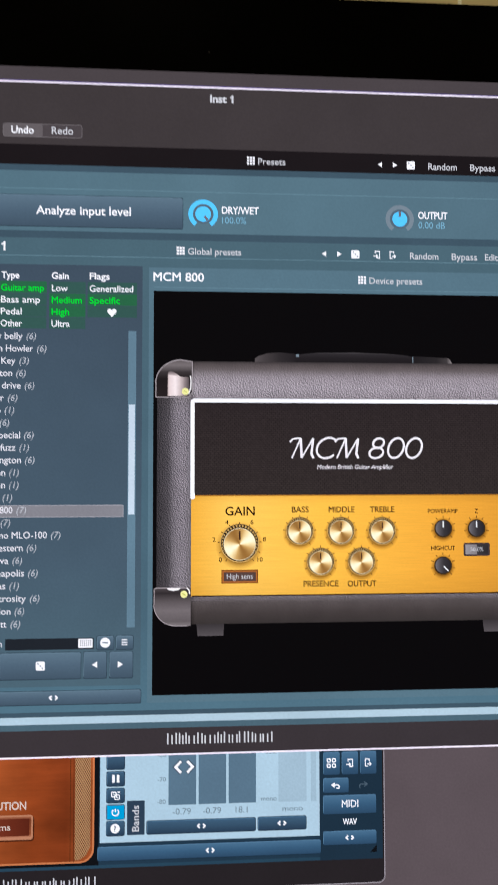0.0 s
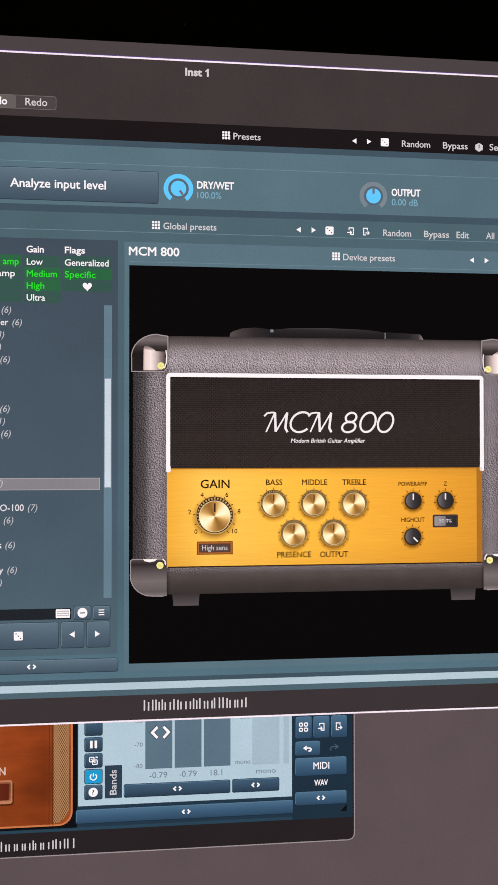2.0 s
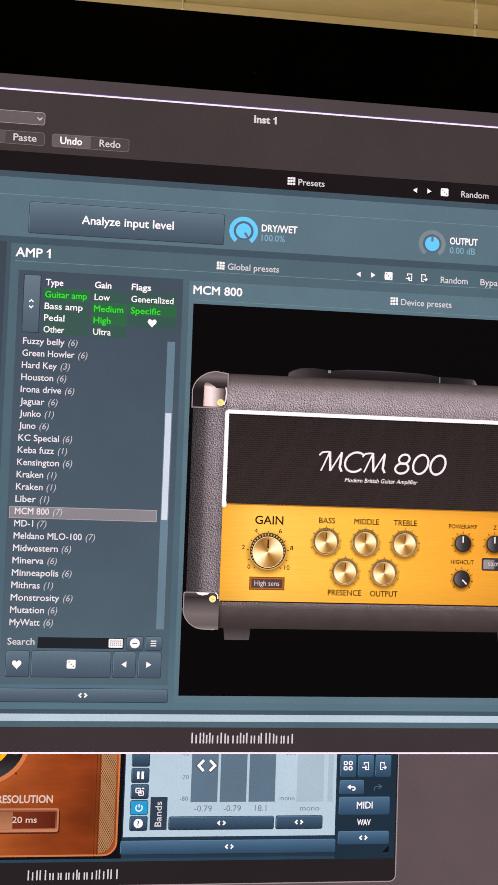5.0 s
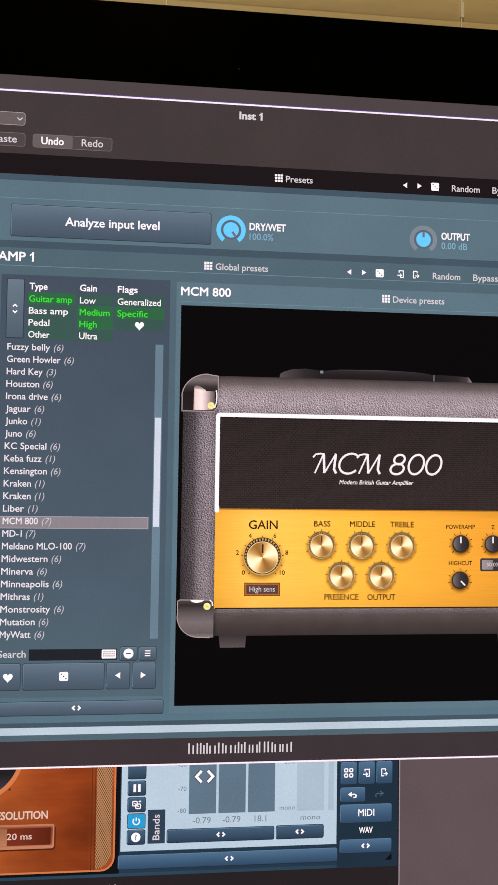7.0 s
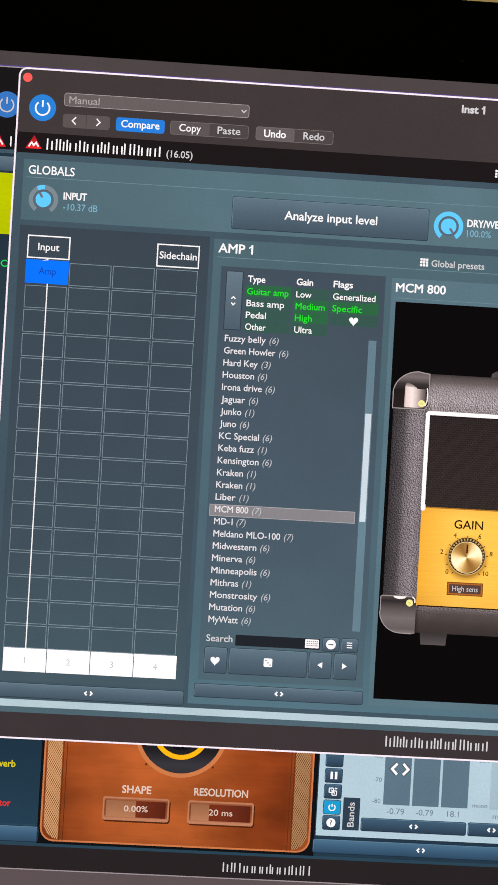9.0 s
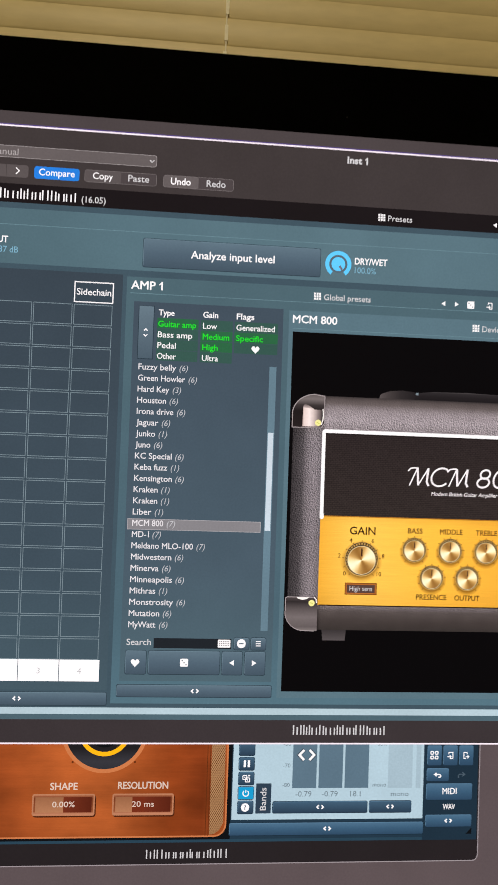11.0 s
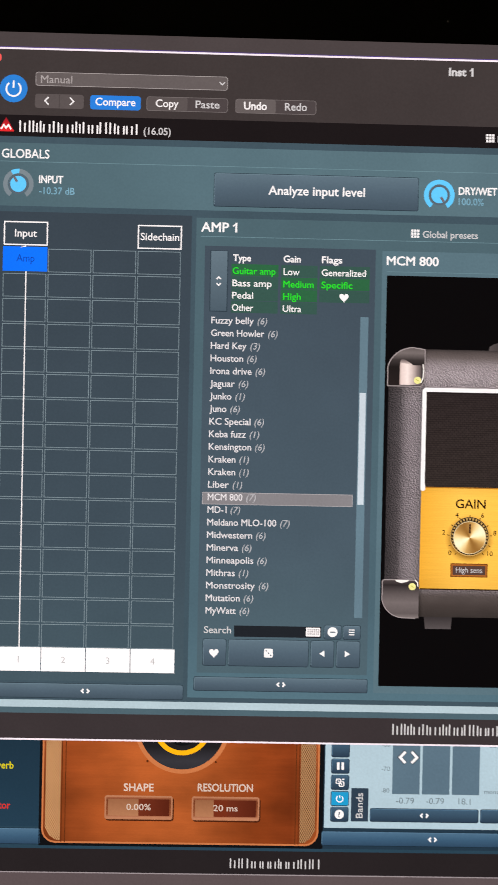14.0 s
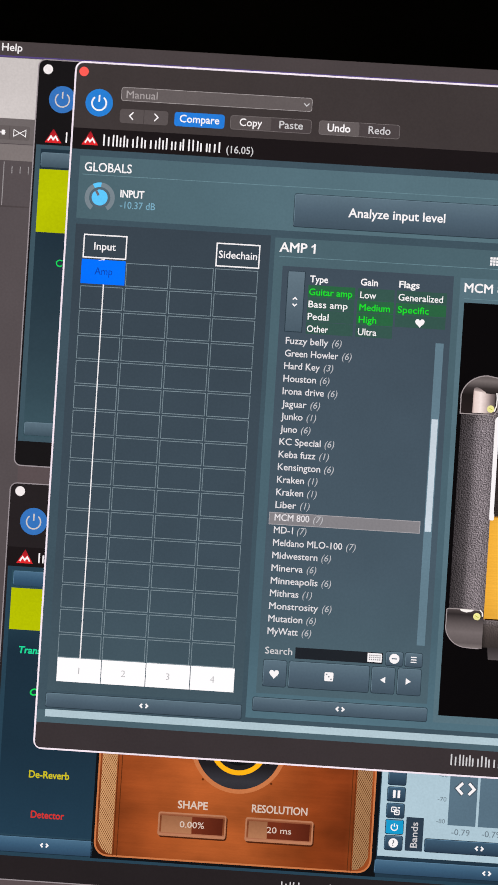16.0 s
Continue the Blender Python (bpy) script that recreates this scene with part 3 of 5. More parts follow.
def venetian_blind():
    top = tagged(new("venetian_blind"), "closed cream venetian blind with narrow slats and ladder cords", "blind")
    top.location = PLACE[top] = Vector((0.0, BLIND_Y, BLIND_Z0))
    tilt, n = radians(88.8), 10
    prof = []
    for i in range(n + 1):
        a = (i / n - 0.5)
        w, bow = a * SLAT_W, 0.0018 * (1 - 4 * a * a)
        prof.append((w * math.cos(tilt) - bow * math.sin(tilt), w * math.sin(tilt) + bow * math.cos(tilt)))
    verts, faces = [], []
    half = (BLIND_X1 - BLIND_X0) / 2
    for dy, dz in ((0.0, 0.0), (0.0002, -0.0001)):
        for y, z in prof:
            verts += [(-half, y + dy, z + dz), (half, y + dy, z + dz)]
    k = 2 * (n + 1)
    for i in range(n):
        faces += [(2 * i, 2 * i + 1, 2 * i + 3, 2 * i + 2), (k + 2 * i, k + 2 * i + 2, k + 2 * i + 3, k + 2 * i + 1)]
    faces += [(0, k, k + 1, 1), (k - 2, k - 1, 2 * k - 1, 2 * k - 2)]
    me = bpy.data.meshes.new("slat")
    me.from_pydata(verts, [], faces)
    for p in me.polygons:
        p.use_smooth = True
    me.materials.append(SLAT)
    rows = int((BLIND_Z1 - BLIND_Z0 - 0.04) / PITCH)
    rnd = random.Random(4)
    for i in range(rows):
        ob = put("slat", me, None, top, ((BLIND_X0 + BLIND_X1) / 2, BLIND_Y + rnd.uniform(-0.0003, 0.0003), BLIND_Z0 + 0.025 + i * PITCH + rnd.uniform(-0.0005, 0.0005)))
        ob.rotation_euler = (radians(rnd.uniform(-0.5, 0.5)), 0, radians(rnd.uniform(-0.05, 0.05)))
    bm = bmesh.new()
    box(bm, -half, half, -0.013, 0.013, -0.012, 0.012, 0.003)
    part("headrail", bm, SLAT, top, "", ((BLIND_X0 + BLIND_X1) / 2, BLIND_Y, BLIND_Z1))
    for x in (-0.78, 0.02, 0.82):
        box_part("bracket", ALU, top, x - 0.012, x + 0.012, BLIND_Y + 0.0125, 0.6205, BLIND_Z1 - 0.008, BLIND_Z1 + 0.008, 0.001)
    bm = bmesh.new()
    box(bm, -half, half, -0.012, 0.012, -0.005, 0.005, 0.002)
    part("bottom_rail", bm, SLAT, top, "", ((BLIND_X0 + BLIND_X1) / 2, BLIND_Y, BLIND_Z0 + 0.004))
    for x in CORDS:
        bm = bmesh.new()
        for i in range(rows):
            z = 0.025 + i * PITCH
            lean = 0.0005 * math.sin(i * 2.1)
            box(bm, lean - 0.0013, lean + 0.0013, -0.0031, -0.0020, z - 0.009, z + 0.003)
            box(bm, -0.0005, 0.0005, -0.0027, -0.0021, z + 0.003, z + 0.0114)
        part("ladder_cord", bm, CORD, top, "pale woven ladder cord", (x, BLIND_Y, BLIND_Z0))


CORDS = (-0.698, -0.476, -0.254, -0.032, 0.19, 0.412, 0.634)
venetian_blind()

# ---- the computer ----
SU0, SU1, SV0, SV1 = -712.0, 1848.0, -21.5, 1418.5     # lit area
BU0, BU1, BV0, BV1 = -817.0, 1953.0, -127.5, 1523.0    # glass
CHIN = 1803.0
WX = lambda u: OX + u * PT
WZ = lambda v: OZ - v * PT

computer = tagged(new("desktop_computer"), "all-in-one desktop computer with black glass bezel showing audio plug-in windows", "computer")
computer.location = PLACE[computer] = Vector((WX((BU0 + BU1) / 2), FRONT + 0.06, DESK))


def glass_frame():
    a, b = rect_pts(BU0, BV0, BU1, BV1, 22.0, 6), rect_pts(SU0, SV0, SU1, SV1)
    bm = bmesh.new()
    cu, cv = (BU0 + BU1) / 2, (BV0 + BV1) / 2
    def slab(u0, v0, u1, v1):
        box(bm, (u0 - cu) * PT, (u1 - cu) * PT, 0.0, 0.0016, (cv - v1) * PT, (cv - v0) * PT)
    slab(BU0, BV0, BU1, SV0)
    slab(BU0, SV1, BU1, BV1)
    slab(BU0, SV0, SU0, SV1)
    slab(SU1, SV0, BU1, SV1)
    part("bezel", bm, BEZEL, computer, "glossy black glass bezel", (WX(cu), FRONT, WZ(cv)))


glass_frame()


def back_shell():
    bm = bmesh.new()
    nx, nz = 24, 18
    x0, x1, z0, z1 = WX(BU0), WX(BU1), WZ(CHIN), WZ(BV0)
    rows = []
    for j in range(nz + 1):
        row = []
        for i in range(nx + 1):
            a, b = 2 * i / nx - 1, 2 * j / nz - 1
            bulge = 0.036 * max(0.0, 1 - a * a) ** 0.8 * max(0.0, 1 - b * b) ** 0.8
            row.append(bm.verts.new((x0 + (x1 - x0) * i / nx, FRONT + 0.0065 + bulge, z0 + (z1 - z0) * j / nz)))
        rows.append(row)
    for j in range(nz):
        for i in range(nx):
            bm.faces.new((rows[j][i], rows[j + 1][i], rows[j + 1][i + 1], rows[j][i + 1]))
    front = [bm.verts.new((x, FRONT + 0.0017, z)) for x, z in ((x0, z0), (x1, z0), (x1, z1), (x0, z1))]
    bm.faces.new(front)
    edges = [[r for r in rows[0]], [r[-1] for r in rows], rows[-1][::-1], [r[0] for r in rows][::-1]]
    for k, line in enumerate(edges):
        bm.faces.new([front[(k + 1) % 4], front[k]] + line)
    bmesh.ops.recalc_face_normals(bm, faces=bm.faces)
    bmesh.ops.translate(bm, verts=bm.verts, vec=-PLACE[computer])
    part("back_shell", bm, ALU, computer, "brushed aluminium back shell")


back_shell()
box_part("chin", ALU, computer, WX(BU0), WX(BU1), FRONT, FRONT + 0.0016, WZ(CHIN), WZ(BV1 + 0.6), 0.0006, "plain aluminium chin")


def stand():
    bm = bmesh.new()
    prof = [(0.045, 0.30), (0.150, 0.012), (0.140, 0.003), (-0.02, 0.003), (-0.02, 0.0), (0.150, 0.0), (0.156, 0.012), (0.052, 0.302)]
    rings = []
    for x in (-0.095, 0.095):
        rings.append([bm.verts.new((x, y - 0.06, z)) for y, z in prof])
    n = len(prof)
    for i in range(n):
        bm.faces.new((rings[0][i], rings[0][(i + 1) % n], rings[1][(i + 1) % n], rings[1][i]))
    bm.faces.new(rings[0][::-1])
    bm.faces.new(rings[1])
    bmesh.ops.recalc_face_normals(bm, faces=bm.faces)
    part("stand", bm, ALU, computer, "bent aluminium stand")


stand()
bm = bmesh.new()
bmesh.ops.create_circle(bm, cap_ends=True, segments=20, radius=1.1 * PT, matrix=Matrix.Rotation(radians(90), 4, "X"))
part("camera_lens", bm, LENS, computer, "tiny camera dot", (WX(568.3), FRONT - 0.00005, WZ(-49)))

# ---- what the display shows: desktop ----
display = rect("display", SU0, SV0, SU1, SV1, "desktop", computer, 0, label="lit display with a grey desktop")
rect("menu_bar", SU0, SV0, SU1, -1.0, "menubar", display, 1)
rect("menu_bar_edge", SU0, -3.6, SU1, -1.6, "violet", display, 2)
write("Help", -90.0, -9.5, 9.2, "white", display, 2, width=25.0)

# the arranger behind all windows
arranger = rect("arranger_window", SU0, -1.0, -38.0, 700.0, "track_grey", computer, 1, label="grey arranger window")
rect("toolbar_band", SU0, -1.0, -38.0, 74.0, "pale_grey", arranger, 2)
rect("toolbar_band", SU0, 74.0, -38.0, 105.0, "tool_grey", arranger, 2)
rect("toolbar_band", SU0, 106.0, -38.0, 126.0, "tool_pale", arranger, 2)
rect("toolbar_band", SU0, 127.5, -38.0, 182.0, "track_grey", arranger, 3)
rect("toolbar_band", SU0, 182.0, -38.0, 184.0, "segment_dark", arranger, 3)
rect("tool_strip", -220.0, 83.0, -49.0, 100.5, "popup", arranger, 3, 3.0)
for i in range(6):
    rect("strip_divider", -74.6 - 24 * i, 84.0, -74.0 - 24 * i, 99.5, "segment_dark", arranger, 4)
shape("fade_icon", stroke([(-69, 87.6), (-69, 96), (-54, 87.6), (-54, 96), (-69, 87.6)], 1.2), "white", arranger, 4)
shape("flag_icon", stroke([(-96, 91.6), (-79, 91.6)], 1.2) + [rect_pts(-84, 88.6, -80, 94.6)], "white", arranger, 4)
for i in range(16):
    u = -48.0 - 10.2 * i
    rect("ruler_tick", u - 0.5, 128.0 if i % 4 == 3 else 133.0, u + 0.5, 182.0 if i % 4 == 3 else 142.0, "tick_line", arranger, 4)


def window_shell(u0, v0, u1, v1, layer, body, line, label, w=1.3, r=8.0, name="plug_in_window"):
    win = rect(name, u0, v0, u1, v1, body, computer, layer, r, label)
    outline("window_edge", u0 - w, v0 - w, u1 + w, v1 + w, w + 0.3, line, win, layer + 1, r + w)
    return win


def red_mark(u0, v0, s, parent, layer):
    shape("triangle_mark", [[(u0, v0), (u0 + s, v0), (u0 + s * 0.5, v0 - s * 0.84)]], "red_fade", parent, layer)
    shape("zigzag_mark", stroke([(u0 + s * .2, v0 - s * .12), (u0 + s * .36, v0 - s * .38), (u0 + s * .5, v0 - s * .2), (u0 + s * .64, v0 - s * .38), (u0 + s * .8, v0 - s * .12)], s * .1), "white", parent, layer + 1)


def back_window(v0, v1, left, lime_v0, lime_v1, words, label):
    win = window_shell(left, v0, left + 420, v1, 6, "black", "far_line", label, 1.1)
    disc("close_dot", left + 11.5, v0 + 11.5, 6.0, "pale_dot", win, 8)
    disc("power_button", left + 31.5, v0 + 48.0, 16.8, "old_power", win, 8)
    shape("power_sign", power_polys(left + 31.5, v0 + 48.5, 8.7, 1.7), "pale_grey", win, 9)
    red_mark(left + 12.5, v0 + 102.0, 21.0, win, 8)
    bars(((1.0, 1.0), (0.9, 0.72)), left + 38.5, v0 + 101.0, 13.0, 22.0, "white", win, 8)
    rect("body_panel", left + 2.5, v0 + 105, left + 417, v1 - 30, "panel_border", win, 8)
    rect("inner_panel", left + 8.5, v0 + 110, left + 411, v1 - 35.5, "back_fade", win, 8.5)
    key("wide_button", left + 9.5, v0 + 114.4, left + 400, v0 + 132.4, "old_button", win, 9)
    rect("lime_panel", left + 8.5, lime_v0, left + 120, lime_v1, "cord_lime", win, 9)
    key("wide_button", left + 9.5, v1 - 54, left + 400, v1 - 38, "old_button", win, 9)
    for text, mat, u, v in words:
        write(text, u, v, 8.4, mat, win, 10)
    return win


back_window(-0.5, 502.0, -42.5, 134.6, 212.6, (("Comp", "text_green", -6.5, 254.0), ("Tilt", "text_lime", 4.5, 325.0)), "dark unfocused plug-in window with a lime panel")
# ---- the low window with the copper panel ----
low = window_shell(-45.0, 524.5, 790.3, 1014.5, 12, "low_footer", "far_line", "unfocused plug-in window with a copper panel and meters", 1.0)
disc("close_dot", -32.8, 534.0, 6.0, "pale_dot", low, 14)
disc("power_button", -13.8, 570.5, 16.8, "old_power", low, 14)
shape("power_sign", power_polys(-13.8, 571.0, 8.7, 1.7), "pale_grey", low, 15)
red_mark(-32.0, 622.8, 20.5, low, 15)
rect("header_bar", -44.0, 603.0, 789.5, 627.0, "header", low, 14)
bars(((1.5, 1.0), (0.9, 0.72)), -5.0, 621.5, 12.5, 22.0, "white", low, 15)
rect("body_panel", -42.0, 627.0, 787.0, 985.0, "low_border", low, 14)
rect("inner_panel", -36.5, 631.5, 84.0, 958.0, "low_fade", low, 14.5)
rect("inner_panel", 84.0, 631.5, 788.0, 981.0, "low_back", low, 14.5)
key("wide_button", -34.5, 632.4, 84.0, 650.6, "button_low", low, 15)
rect("lime_panel", -36.0, 653.6, 84.0, 705.0, "cord_lime", low, 15)
write("Trans", -23.0, 733.6, 8.2, "text_mint", low, 17, bold=0.025, shear=0.16)
write("Comp", -5.5, 785.0, 8.2, "text_green", low, 17, bold=0.025, shear=0.16)
write("Tilt", 2.0, 836.0, 8.2, "text_green", low, 17, bold=0.025, shear=0.16)
write("De-Reverb", 0.3, 886.4, 8.6, "text_yellow", low, 17, width=49.5, bold=0.02)
write("Detector", 5.6, 936.0, 8.6, "text_red", low, 17, width=41.0, bold=0.02)
key("wide_button", -37.0, 960.4, 84.0, 979.2, "button_low", low, 17)
shape("arrow_pair", chevrons(24.5, 969.2, 3.0), "white", low, 18)
# copper panel
rect("panel_shadow", 82.0, 700.0, 434.0, 981.0, "corner", low, 17)
rect("copper_panel", 85.5, 700.0, 428.5, 977.5, "copper_sheen", low, 18, 17.0, "orange brushed copper panel")
outline("copper_edge", 85.5, 700.0, 428.5, 977.5, 2.2, "copper_edge", low, 19, 17.0)
shape("perforated_strip", [[(90.0, 705.0), (108.5, 705.0), (108.5, 974.0), (103.0, 973.5), (95.0, 968.0), (90.0, 958.0)]], "perforated", low, 20, "perforated metal strip")
shape("perforated_strip", [[(405.0, 705.0), (424.0, 705.0), (424.0, 958.0), (419.0, 968.0), (411.0, 973.5), (405.0, 974.0)]], "perforated_dim", low, 20, "perforated metal strip")
for u in (110.0, 114.5, 399.5, 403.5):
    rect("groove", u - 0.5, 705.0, u + 0.5, 976.0, "wood_line", low, 20)
disc("knob_rim", 257.3, 830.6, 59.0, "copper_edge", low, 20, 56)
disc("knob_body", 257.3, 830.6, 53.6, "low_knob", low, 21, 56)
shape("knob_arc", arc_polys(257.3, 830.6, 30.0, 36.0, 100, 260, 36), "amber", low, 22)
disc("knob_cap", 257.3, 830.6, 24.0, "corner", low, 22, 40)
for u in (215.0, 299.5):
    disc("small_hole", u, 874.5, 1.5, "wood_line", low, 21, 10)


def value_box(u0, u1, fill, text, width):
    rect("value_shade", u0 + 1.0, 919.0, u1 + 1.6, 949.0, "value_shade", low, 20.5, 4.0)
    rect("value_frame", u0, 917.4, u1, 946.9, "copper_frame", low, 21, 3.0)
    outline("value_rim", u0, 917.4, u1, 946.9, 2.0, "value_box", low, 22, 3.0)
    rect("value_field", u0 + 4.2, 921.6, u1 - 4.2, 942.4, "value_glass", low, 22)
    rect("value_fill", u0 + 4.2, 921.6, fill, 942.4, "value_fill", low, 23)
    write(text, (u0 + u1) / 2, 935.0, 7.4, "panel_text", low, 24, width=width, align="centre")


value_box(163.2, 247.2, 205.0, "0.00%", 30.0)
value_box(270.8, 354.6, 298.0, "20 ms", 30.0)
write("SHAPE", 186.6, 911.8, 9.2, "panel_text", low, 21, width=36.5, bold=0.02)
write("RESOLUTION", 278.0, 910.8, 9.2, "panel_text", low, 21, width=68.0, bold=0.02)
# pale meter panel
rect("meter_panel", 435.3, 700.0, 708.0, 954.5, "light_panel", low, 17)
for i, v0 in enumerate((848.5, 868.8, 889.0, 909.0, 928.8)):
    key("tool_button", 443.5, v0, 465.0, v0 + 17.2, "cyan" if i == 3 else "button_dark", low, 18)
shape("pause_sign", [rect_pts(450.0, 872.5, 453.2, 882.0), rect_pts(455.6, 872.5, 458.8, 882.0)], "white", low, 19)
shape("group_sign", outline_polys(448.8, 892.8, 455.6, 899.6, 1.3, 1.6) + outline_polys(452.6, 896.2, 459.6, 903.0, 1.3, 1.6) + [disc_pts(456.1, 899.6, 1.0, 8), disc_pts(452.2, 896.0, 0.8, 8), rect_pts(456.8, 892.8, 459.6, 894.6)], "white", low, 19)
shape("power_sign", power_polys(454.2, 918.0, 4.0, 1.4), "white", low, 19)
disc("help_disc", 454.0, 937.5, 5.8, "white", low, 19, 20)
write("?", 454.0, 940.8, 6.6, "navy", low, 20, align="centre")
rect("tab", 468.5, 904.5, 490.0, 946.0, "navy", low, 18, 0.8)
write("Bands", 483.0, 941.5, 8.2, "soft_white", low, 19, width=31.0, turn=True)
for i in range(3):
    rect("meter", 519.2 + 37.3 * i, 760.0, 553.4 + 37.3 * i, 911.2, "meter", low, 18)
rect("meter", 656.2, 760.0, 691.6, 911.5, "meter_pale", low, 18)
rect("meter", 697.0, 760.0, 704.0, 911.5, "meter_pale", low, 18)
for text, u, v in (("-60", 505.3, 852.5), ("-70", 505.5, 882.5), ("-80", 505.3, 909.5)):
    write(text, u, v, 5.4, "meter_text", low, 18, width=10.5, bold=0.0)
write("33%", 640.5, 852.0, 5.4, "meter_text", low, 18, width=13.2, bold=0.0)
write("mono", 634.3, 909.5, 5.6, "meter_text", low, 18, width=19.5, bold=0.0)
write("mono", 661.3, 922.8, 6.4, "meter_text", low, 18, width=25.5, bold=0.0)
for text, u in (("-0.79", 524.5), ("-0.79", 562.0), ("18.1", 602.4)):
    write(text, u, 923.0, 7.4, "meter_text", low, 18, width=22.5 if text[0] == "-" else 15.0, bold=0.0)
key("wide_button", 492.8, 929.8, 627.2, 945.4, "button_dark", low, 18)
key("wide_button", 630.5, 929.5, 690.8, 945.4, "button_dark", low, 18)
shape("arrow_pair", chevrons(560.0, 937.6, 3.2), "white", low, 19)
shape("arrow_pair", chevrons(660.5, 937.4, 3.2), "white", low, 19)
key("wide_button", 432.8, 959.0, 709.2, 976.0, "button_low", low, 18)
shape("arrow_pair", chevrons(571.0, 967.5, 3.2), "white", low, 19)
rect("side_panel", 708.6, 700.0, 788.0, 985.0, "low_right", low, 17)
for u0 in (712.9, 736.4, 759.7):
    key("tool_button", u0, 851.8, u0 + 21.0, 880.0, "button_low", low, 18)
shape("tiles_sign", [q for a in (0, 6.6) for b in (0, 6.6) for q in outline_polys(717.2 + a, 859.5 + b, 722.6 + a, 864.9 + b, 1.5, 1.8)], "white", low, 19)
shape("load_sign", page_arrow(747.0, 866.0, False, 1.5), "white", low, 19)
shape("save_sign", page_arrow(769.0, 866.0, True, 1.5), "white", low, 19)
key("tool_button", 712.7, 884.0, 745.0, 902.2, "button_low", low, 18)
shape("undo_sign", stroke([(727.4, 890.4), (724.2, 892.8), (727.4, 895.2)], 1.8) + stroke([(724.8, 892.8), (731.6, 892.8), (733.4, 894.4), (732.6, 896.6), (729.6, 896.8)], 1.7), "white", low, 19)
shape("redo_sign", stroke([(764.6, 889.5), (768.8, 892.5), (764.6, 895.5)], 1.2) + stroke([(768.0, 892.5), (760.6, 892.5), (758.8, 894.5), (759.6, 897.5)], 1.2), "redo", low, 19)
key("tool_button", 712.4, 905.5, 780.0, 928.5, "button_low", low, 18)
write("MIDI", 736.3, 920.5, 8.6, "white", low, 19, width=20.8)
write("WAV", 737.5, 941.8, 7.2, "white", low, 19, width=17.6, bold=0.02)
key("tool_button", 712.3, 949.5, 780.0, 966.4, "button_low", low, 18)
shape("arrow_pair", chevrons(746.0, 958.0, 3.2), "white", low, 19)
shape("resize_corner", [[(771.8, 976.8), (780.3, 976.8), (780.3, 968.0)]], "corner", low, 18)
TITLE_LOW = ((1.5, 1), (1.0, 1), (.65, .72), (1, .72), (1, .72), (.9, .72), (.42, 1), (1, .72), (1, .72), (.6, .9), (1.5, 1), (1.1, 1))
bars(TITLE_LOW, 319.4, 1006.5, 12.2, 113.0, "soft_white", low, 16)

# ---- the front window ----
front = window_shell(5.2, 2.0, 1166.0, 847.8, 28, "title_bar", "window_line", "focused guitar amplifier plug-in window", 1.9, 9.0)
disc("close_dot", 14.6, 13.0, 5.8, "red", front, 30)
disc("power_button", 35.6, 50.4, 17.0, "power_blue", front, 30)
shape("power_sign", power_polys(35.6, 50.9, 8.8, 2.1), "white", front, 31)
rect("popup_menu", 62.4, 29.4, 297.6, 46.2, "popup", front, 30, 3.5)
outline("popup_rim", 62.4, 29.4, 297.6, 46.2, 0.6, "dim_text", front, 31, 3.5)
write("Manual", 68.8, 42.6, 9.2, "dim_text", front, 31, width=38.2, bold=0.0)
shape("popup_arrow", stroke([(287.6, 36.2), (290.8, 39.4), (294.0, 36.2)], 1.3), "soft_white", front, 31)
TOP, BOT = 56.0, 73.4


def top_button(u0, u1, mat, text, ink, width, cut=None):
    rect("button", u0, TOP, u1, BOT, mat, front, 30, 3.5)
    if text:
        write(text, (u0 + u1) / 2, 68.2, 9.0, ink, front, 31, width=width, align="centre", bold=0.015)


top_button(62.0, 121.6, "segment", "", "white", 0)
rect("button_gap", 91.4, TOP, 92.0, BOT, "title_bar", front, 31)
shape("step_signs", stroke([(78.6, 59.8), (74.0, 64.4), (78.6, 69.0)], 1.5) + stroke([(104.6, 59.8), (109.2, 64.4), (104.6, 69.0)], 1.5), "white", front, 31)
top_button(129.4, 191.2, "button_blue", "Compare", "white", 48.5)
top_button(198.3, 298.2, "segment_dark", "", "white", 0)
rect("button_half", 198.6, TOP, 248.6, BOT, "segment", front, 31, 3.4)
outline("button_rim", 198.3, TOP, 298.2, BOT, 0.6, "segment_rim", front, 32, 3.5)
write("Copy", 223.6, 68.4, 9.0, "white", front, 32, width=27.5, align="centre")
write("Paste", 273.2, 68.6, 9.0, "soft_white", front, 32, width=29.0, align="centre")
top_button(307.4, 406.8, "segment_dark", "", "white", 0)
rect("button_half", 307.6, TOP, 357.0, BOT, "popup", front, 31, 3.4)
outline("button_rim", 307.4, TOP, 406.8, BOT, 0.6, "segment_rim", front, 32, 3.5)
write("Undo", 332.0, 68.7, 9.2, "white", front, 32, width=27.6, align="centre", bold=0.02)
write("Redo", 381.9, 68.7, 9.2, "soft_white", front, 32, width=26.8, align="centre")
write("Inst 1", 570.2, 20.6, 9.2, "soft_white", front, 31, width=29.3, bold=0.04)
shape("figure_flag", stroke([(598.8, 12.0), (595.6, 14.6)], 1.6), "soft_white", front, 31)
rect("header_bar", 5.6, 82.4, 1165.5, 108.6, "header", front, 30)
red_mark(17.0, 103.0, 20.6, front, 31)
TITLE = ((1.5, 1), (1.2, 1), (1, .74), (.45, 1), (.6, .92), (1, .74), (.65, .74), (1.2, 1), (.65, .74), (.9, .74), (1, 1), (.45, 1), (.6, .92), (1, .74), (.9, .74), (.6, .92))
